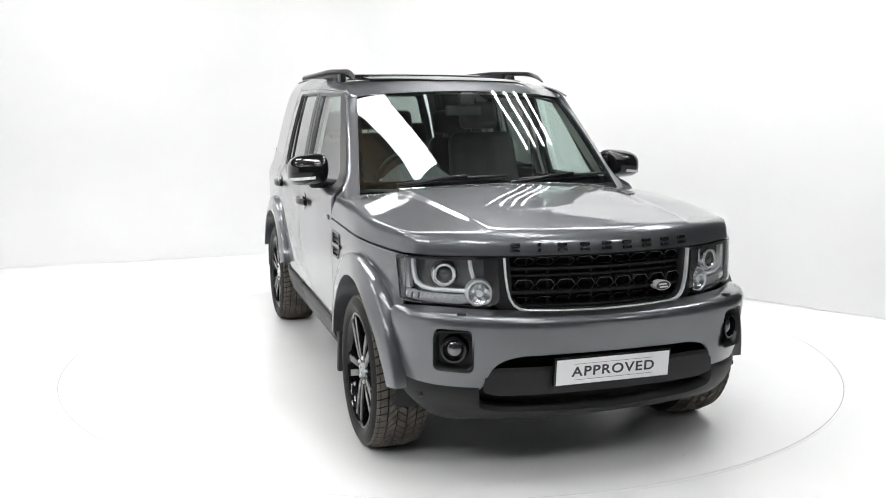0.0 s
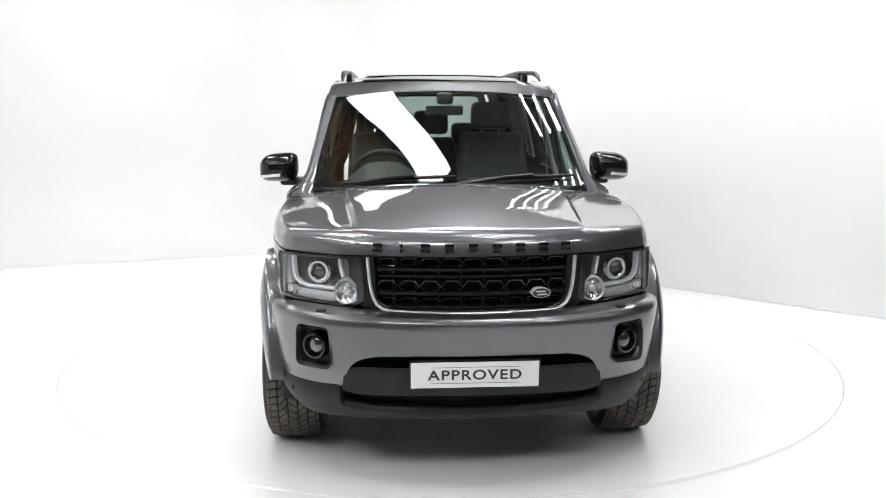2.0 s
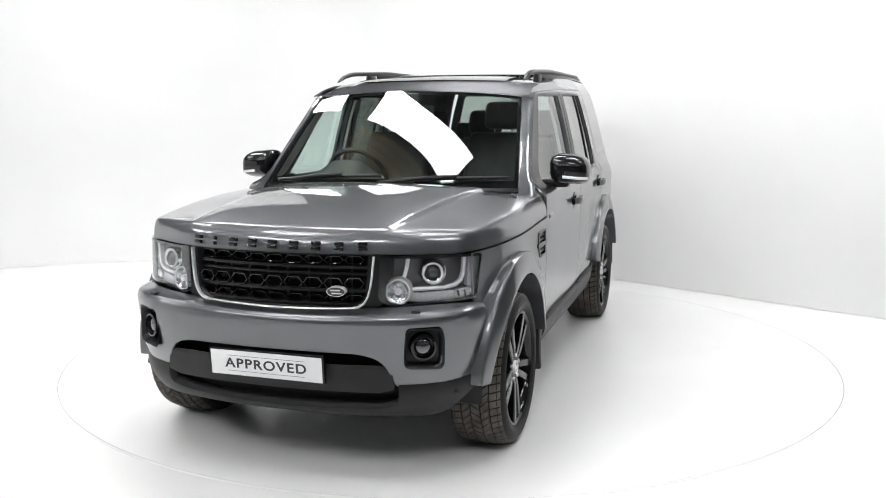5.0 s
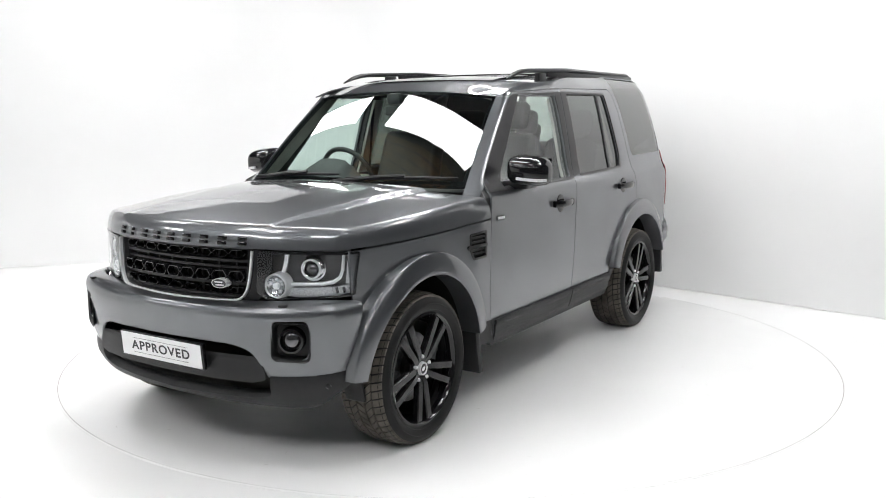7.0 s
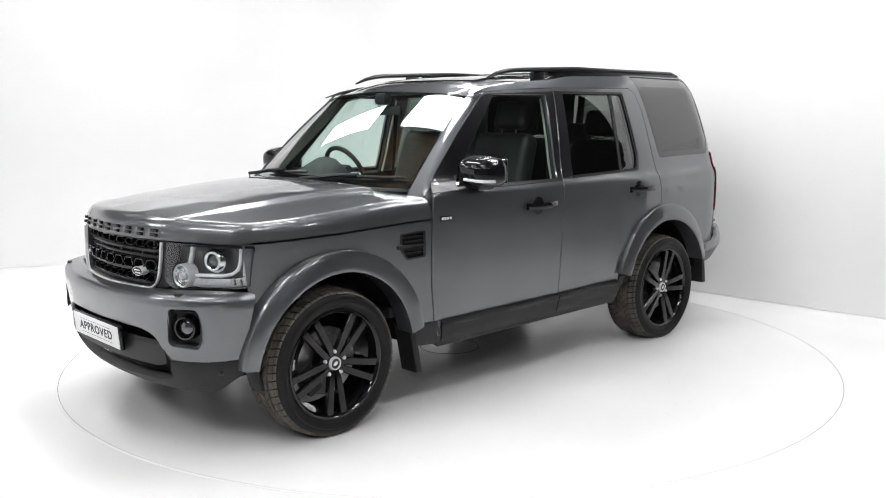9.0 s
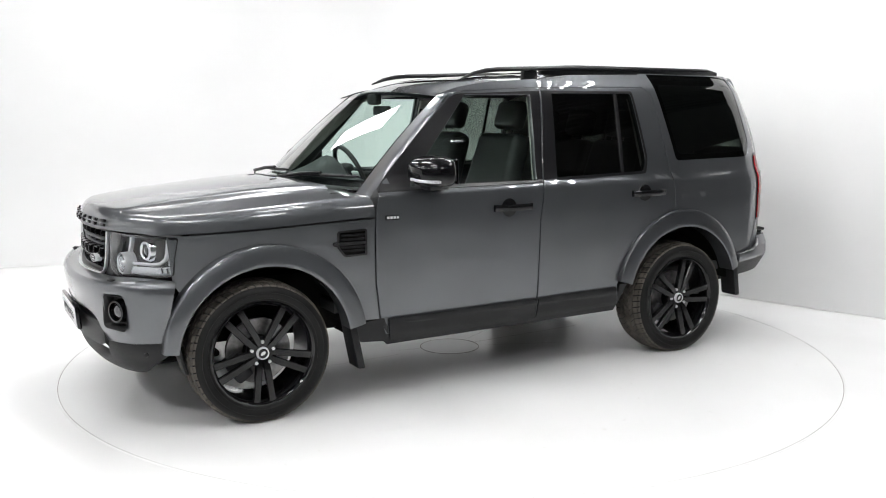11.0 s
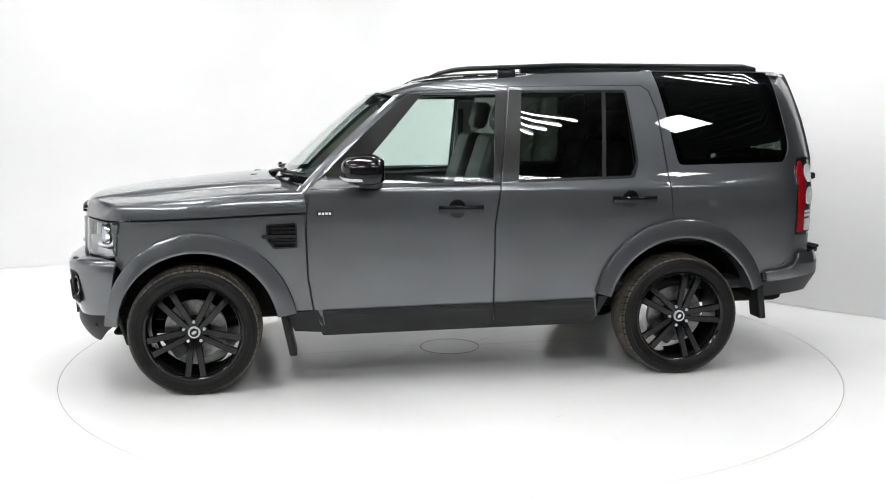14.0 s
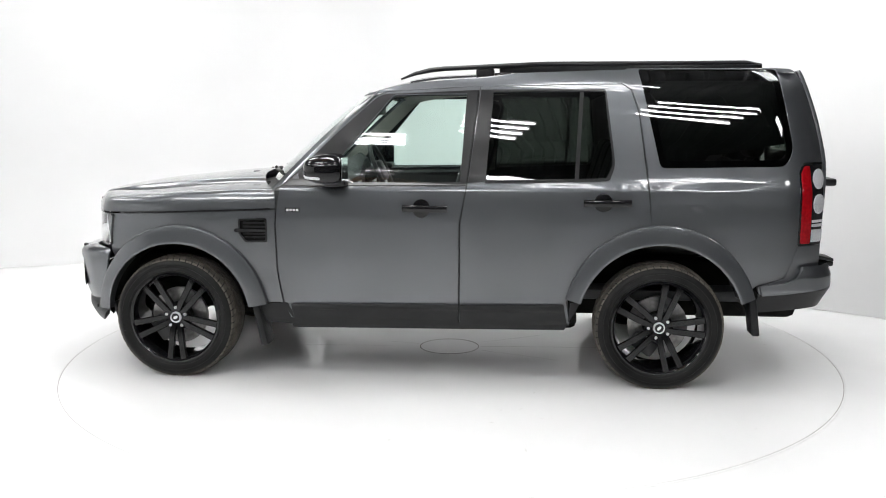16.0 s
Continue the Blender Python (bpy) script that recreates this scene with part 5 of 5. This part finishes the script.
def wall_path():
    """Plan of the white walls, from the near left round the rounded corner to the near right."""
    c = Vector(CORNER)
    l, r = Vector((-0.94, -0.345)).normalized(), Vector((0.731, -0.682)).normalized()
    pts = [Vector((-7.4, -7.5)), Vector((-7.4, -4.0)), Vector((-7.4, 0.0)), Vector((-7.2, 1.9)), Vector((-6.6, 2.9)), c + l * 4.3, c + l * 3]
    k = 1.0
    for i in range(13):
        t = i / 12
        pts.append((c + l * k) * (1 - t) ** 2 + c * 2 * t * (1 - t) + (c + r * k) * t * t)
    pts += [c + r * 3, c + r * 6, c + r * 7.14]
    return pts


def studio():
    pts = wall_path()
    n = len(pts)
    # floor
    bm = bmesh.new()
    block(bm, (-14, -14, -0.2), (14, 12, 0.0))
    tagged(part("floor", bm, WHITE_FLOOR, None, smooth=False), kind="structure")
    # walls with thickness; the left one meets the floor in a hollow curve
    rows_in, H = [], 3.08
    for i, p in enumerate(pts):
        a, b = pts[max(i - 1, 0)], pts[min(i + 1, n - 1)]
        t = (b - a).normalized()
        inward = Vector((t.y, -t.x))
        q = max(0.0, min(1.0, (13 - i) / 6))
        rad = 1.0 * q + 0.002
        col = []
        for j in range(9):
            f = math.pi / 2 * j / 8
            d = rad * (1 - math.sin(f))
            col.append((p.x + inward.x * d, p.y + inward.y * d, 0.003 + rad * (1 - math.cos(f))))
        col.append((p.x, p.y, 2.0))
        col.append((p.x, p.y, H))
        col.append((p.x - inward.x * 0.2, p.y - inward.y * 0.2, H))
        col.append((p.x - inward.x * 0.2, p.y - inward.y * 0.2, 0.0))
        rows_in.append(col)
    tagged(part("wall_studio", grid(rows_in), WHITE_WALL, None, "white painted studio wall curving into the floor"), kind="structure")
    # the hall behind the camera
    for nm, a, b in (("wall_south", (-12, -12.2, 0), (12, -12, 5.6)), ("wall_west", (-12.2, -12, 0), (-12, 10, 5.6)), ("wall_east", (12, -12, 0), (12.2, 10, 5.6)), ("wall_north", (-12, 10, 0), (12, 10.2, 5.6))):
        bm = bmesh.new()
        block(bm, a, b)
        tagged(part(nm, bm, HALL_WALL, None, smooth=False), kind="structure")
    # corrugated roof
    bm = bmesh.new()
    k = 0
    prof = []
    x = -12.0
    while x < 12.01:
        prof += [(x, 5.60), (x + 0.16, 5.60), (x + 0.20, 5.64), (x + 0.36, 5.64)]
        x += 0.40
    rows = [[(px, y, pz) for px, pz in prof] for y in (-12, 10)]
    rows += [[(px, y, 5.75) for px, pz in prof] for y in (10, -12)]
    tagged(part("ceiling", grid(rows), ROOF_SHEET, None, smooth=False), kind="structure")


def light_fixture(x, y, z, turn=0.0, length=1.5):
    bm = bmesh.new()
    block(bm, (-0.46, -length * 0.3 - 0.03, 0.06), (0.46, -length * 0.3 + 0.03, 0.10), 0.01)
    block(bm, (-0.46, length * 0.3 - 0.03, 0.06), (0.46, length * 0.3 + 0.03, 0.10), 0.01)
    block(bm, (-0.03, -length * 0.3, 0.07), (0.03, length * 0.3, 0.10), 0.01)
    f = part("light_fixture", bm, TRIM_DARK, None)
    for k in range(4):
        u = -0.405 + 0.27 * k
        bm = bmesh.new()
        tube(bm, [(u, -length / 2, 0), (u, length / 2, 0)], 0.026, 10)
        part("fluorescent_tube", bm, TUBE, f)
        for e in (-1, 1):
            bm = bmesh.new()
            block(bm, (u - 0.02, e * (length / 2 + 0.012) - 0.01, -0.03), (u + 0.02, e * (length / 2 + 0.012) + 0.01, 0.06), 0.003)
            block(bm, (u - 0.012, min(e * length * 0.3, e * (length / 2 + 0.012)), 0.045), (u + 0.012, max(e * length * 0.3, e * (length / 2 + 0.012)), 0.075))
            part("tube_holder", bm, ENAMEL, f)
    for e in (-1, 1):
        bm = bmesh.new()
        tube(bm, [(0, e * length * 0.35, 0.09), (0, e * length * 0.35, 5.6 - z)], 0.006, 6)
        part("hanging_rod", bm, STEEL, f)
    tagged(f, "open four-tube fluorescent light hung from the roof", "light fixture", "studio light fixtures")
    f.matrix_basis = pose(x, y, z, 0, 0, turn)
    return f


def softbox(x, y, z, w, l, turn=0.0):
    bm = bmesh.new()
    block(bm, (-w / 2 - 0.03, -l / 2 - 0.03, 0.004), (w / 2 + 0.03, l / 2 + 0.03, 0.16), 0.01)
    f = part("softbox", bm, SATIN_BLACK, None)
    bm = bmesh.new()
    block(bm, (-w / 2, -l / 2, -0.004), (w / 2, l / 2, 0.006))
    part("diffuser", bm, PANEL, f, "glowing white diffuser")
    for a in (-1, 1):
        bm = bmesh.new()
        tube(bm, [(0, a * l * 0.4, 0.15), (0, a * l * 0.4, 5.6 - z)], 0.008, 6)
        part("hanging_rod", bm, STEEL, f)
    tagged(f, "large rectangular softbox hung over the turntable", "softbox", "studio softboxes")
    f.matrix_basis = pose(x, y, z, 0, 0, turn)


def turntable():
    R = 2.49
    bm = bmesh.new()
    lathe(bm, [(0.001, 0.004), (R - 0.004, 0.004), (R - 0.004, -0.02), (0.001, -0.02)], 180, axis="z")
    t = part("turntable", bm, WHITE_FLOOR, None)
    tagged(t, "round white painted turntable flush with the floor", "turntable")
    # hub plate ring, plate seams and scuffs
    bm = bmesh.new()
    lathe(bm, [(0.198, 0.0055), (0.203, 0.0055), (0.203, 0.003), (0.198, 0.003)], 64, axis="z", closed=True)
    part("hub_seam", bm, SEAM, t)
    for a, r0, r1, w in ((183, 0.21, 1.15, 0.004), (210, 0.24, 0.75, 0.003), (158, 0.24, 0.80, 0.003), (3, 0.40, 1.0, 0.003), (348, 0.22, 0.42, 0.003), (205, 1.9, 2.2, 0.003)):
        bm = bmesh.new()
        m = 12
        rows = []
        for i in range(m + 1):
            r = r0 + (r1 - r0) * i / m
            wob = 0.004 * math.sin(i * 2.1 + a)
            rows.append([(r, wob - w / 2, 0.0052), (r, wob + w / 2, 0.0052)])
        part("plate_seam", moved(grid(rows), Matrix.Rotation(radians(a), 4, "Z")), SEAM, t)
    rnd = random.Random(5)
    bm = bmesh.new()
    for _ in range(110):
        r, a = math.sqrt(rnd.uniform(0.02, 5.6)), rnd.uniform(0, 6.283)
        l, w, q = rnd.uniform(0.008, 0.05), rnd.uniform(0.002, 0.006), rnd.uniform(0, 3.14)
        c = Vector((r * math.cos(a), r * math.sin(a), 0.0048))
        u, v = Vector((math.cos(q), math.sin(q), 0)) * l / 2, Vector((-math.sin(q), math.cos(q), 0)) * w / 2
        bm.faces.new([bm.verts.new(c + e) for e in (u, v, -u, -v)])
    ob = part("floor_scuffs", bm, SCUFF, t)
    tagged(ob, "small grey scuffs and chips in the paint", kind="stuff")
    # dark gap round the table, in the floor
    bm = bmesh.new()
    lathe(bm, [(R - 0.006, 0.0032), (R + 0.001, 0.0032), (R + 0.001, 0.001), (R - 0.006, 0.001)], 180, axis="z", closed=True)
    tagged(part("floor_gap", bm, SEAM, None), "thin dark joint round the turntable", kind="structure")
    rows = bmesh.new()
    lathe(rows, [(R - 0.0, 0.0045), (R + 0.012, 0.002), (R + 0.012, 0.0008), (R, 0.0008)], 180, axis="z", closed=True)
    tagged(part("floor_rim", rows, WHITE_FLOOR, None), "white painted edge round the turntable", kind="structure")
    return t


def timber_canopy(x, y, z, turn):
    """Boards hung under the roof beside the softbox."""
    bm = bmesh.new()
    for k in (-1.0, 0.0, 1.0):
        block(bm, (-0.62, k - 0.03, 0.03), (0.62, k + 0.03, 0.10), 0.004)
    f = part("timber_canopy", bm, TIMBER, None)
    for k in range(9):
        bm = bmesh.new()
        block(bm, (-0.056, -1.35, 0.0), (0.056, 1.35, 0.028), 0.005, 1)
        part("board", moved(bm, Matrix.Translation((-0.56 + 0.14 * k, 0, 0))), TIMBER, f)
    for a in (-1, 1):
        bm = bmesh.new()
        tube(bm, [(0, a, 0.09), (0, a, 5.6 - z)], 0.008, 6)
        part("hanging_rod", bm, STEEL, f)
    tagged(f, "brown timber boards hung under the roof", "canopy")
    f.matrix_basis = pose(x, y, z, 0, 0, turn)


# ---- build ----
studio()
timber_canopy(-1.72, -0.72, 4.6, 38)
softbox(-0.80, -0.15, 4.5, 0.60, 2.6, 38)
softbox(-2.95, 2.60, 4.5, 0.55, 2.2, 38)
softbox(5.2, -5.05, 4.3, 0.62, 0.9, 67)
softbox(-4.6, -4.6, 4.5, 0.55, 2.2, 38)
# the fixtures at (-0.8, -6.0) and (-3.6, -6.2) are unseen, added as front-left fill
for fx, fy, ft in ((0.9, -2.9, 47), (1.7, 0.95, 47), (3.3, -0.6, 47), (0.3, 2.6, 47), (-4.2, 0.4, 38), (2.4, -5.4, 67), (-2.4, -2.6, 38), (-6.6, -1.6, 38), (-0.8, -6.0, 67), (-3.6, -6.2, 67)):
    light_fixture(fx, fy, 4.3, ft)
table = turntable()
windscreen()
roof()
bonnet()
for sd in (1, -1):
    body_side(sd)
front_bumper()
number_plate()
grille()
headlamp(1)
headlamp(-1)
rear_end()
underbody()
wheels()
cabin()


def motions():
    walk(car, [(t, pose(0, 0, 0.004, 0, 0, a) @ Matrix.Translation(-AXIS)) for t, a in TURN])
    walk(table, [(t, pose(0, 0, 0, 0, 0, a)) for t, a in TURN])


motions()
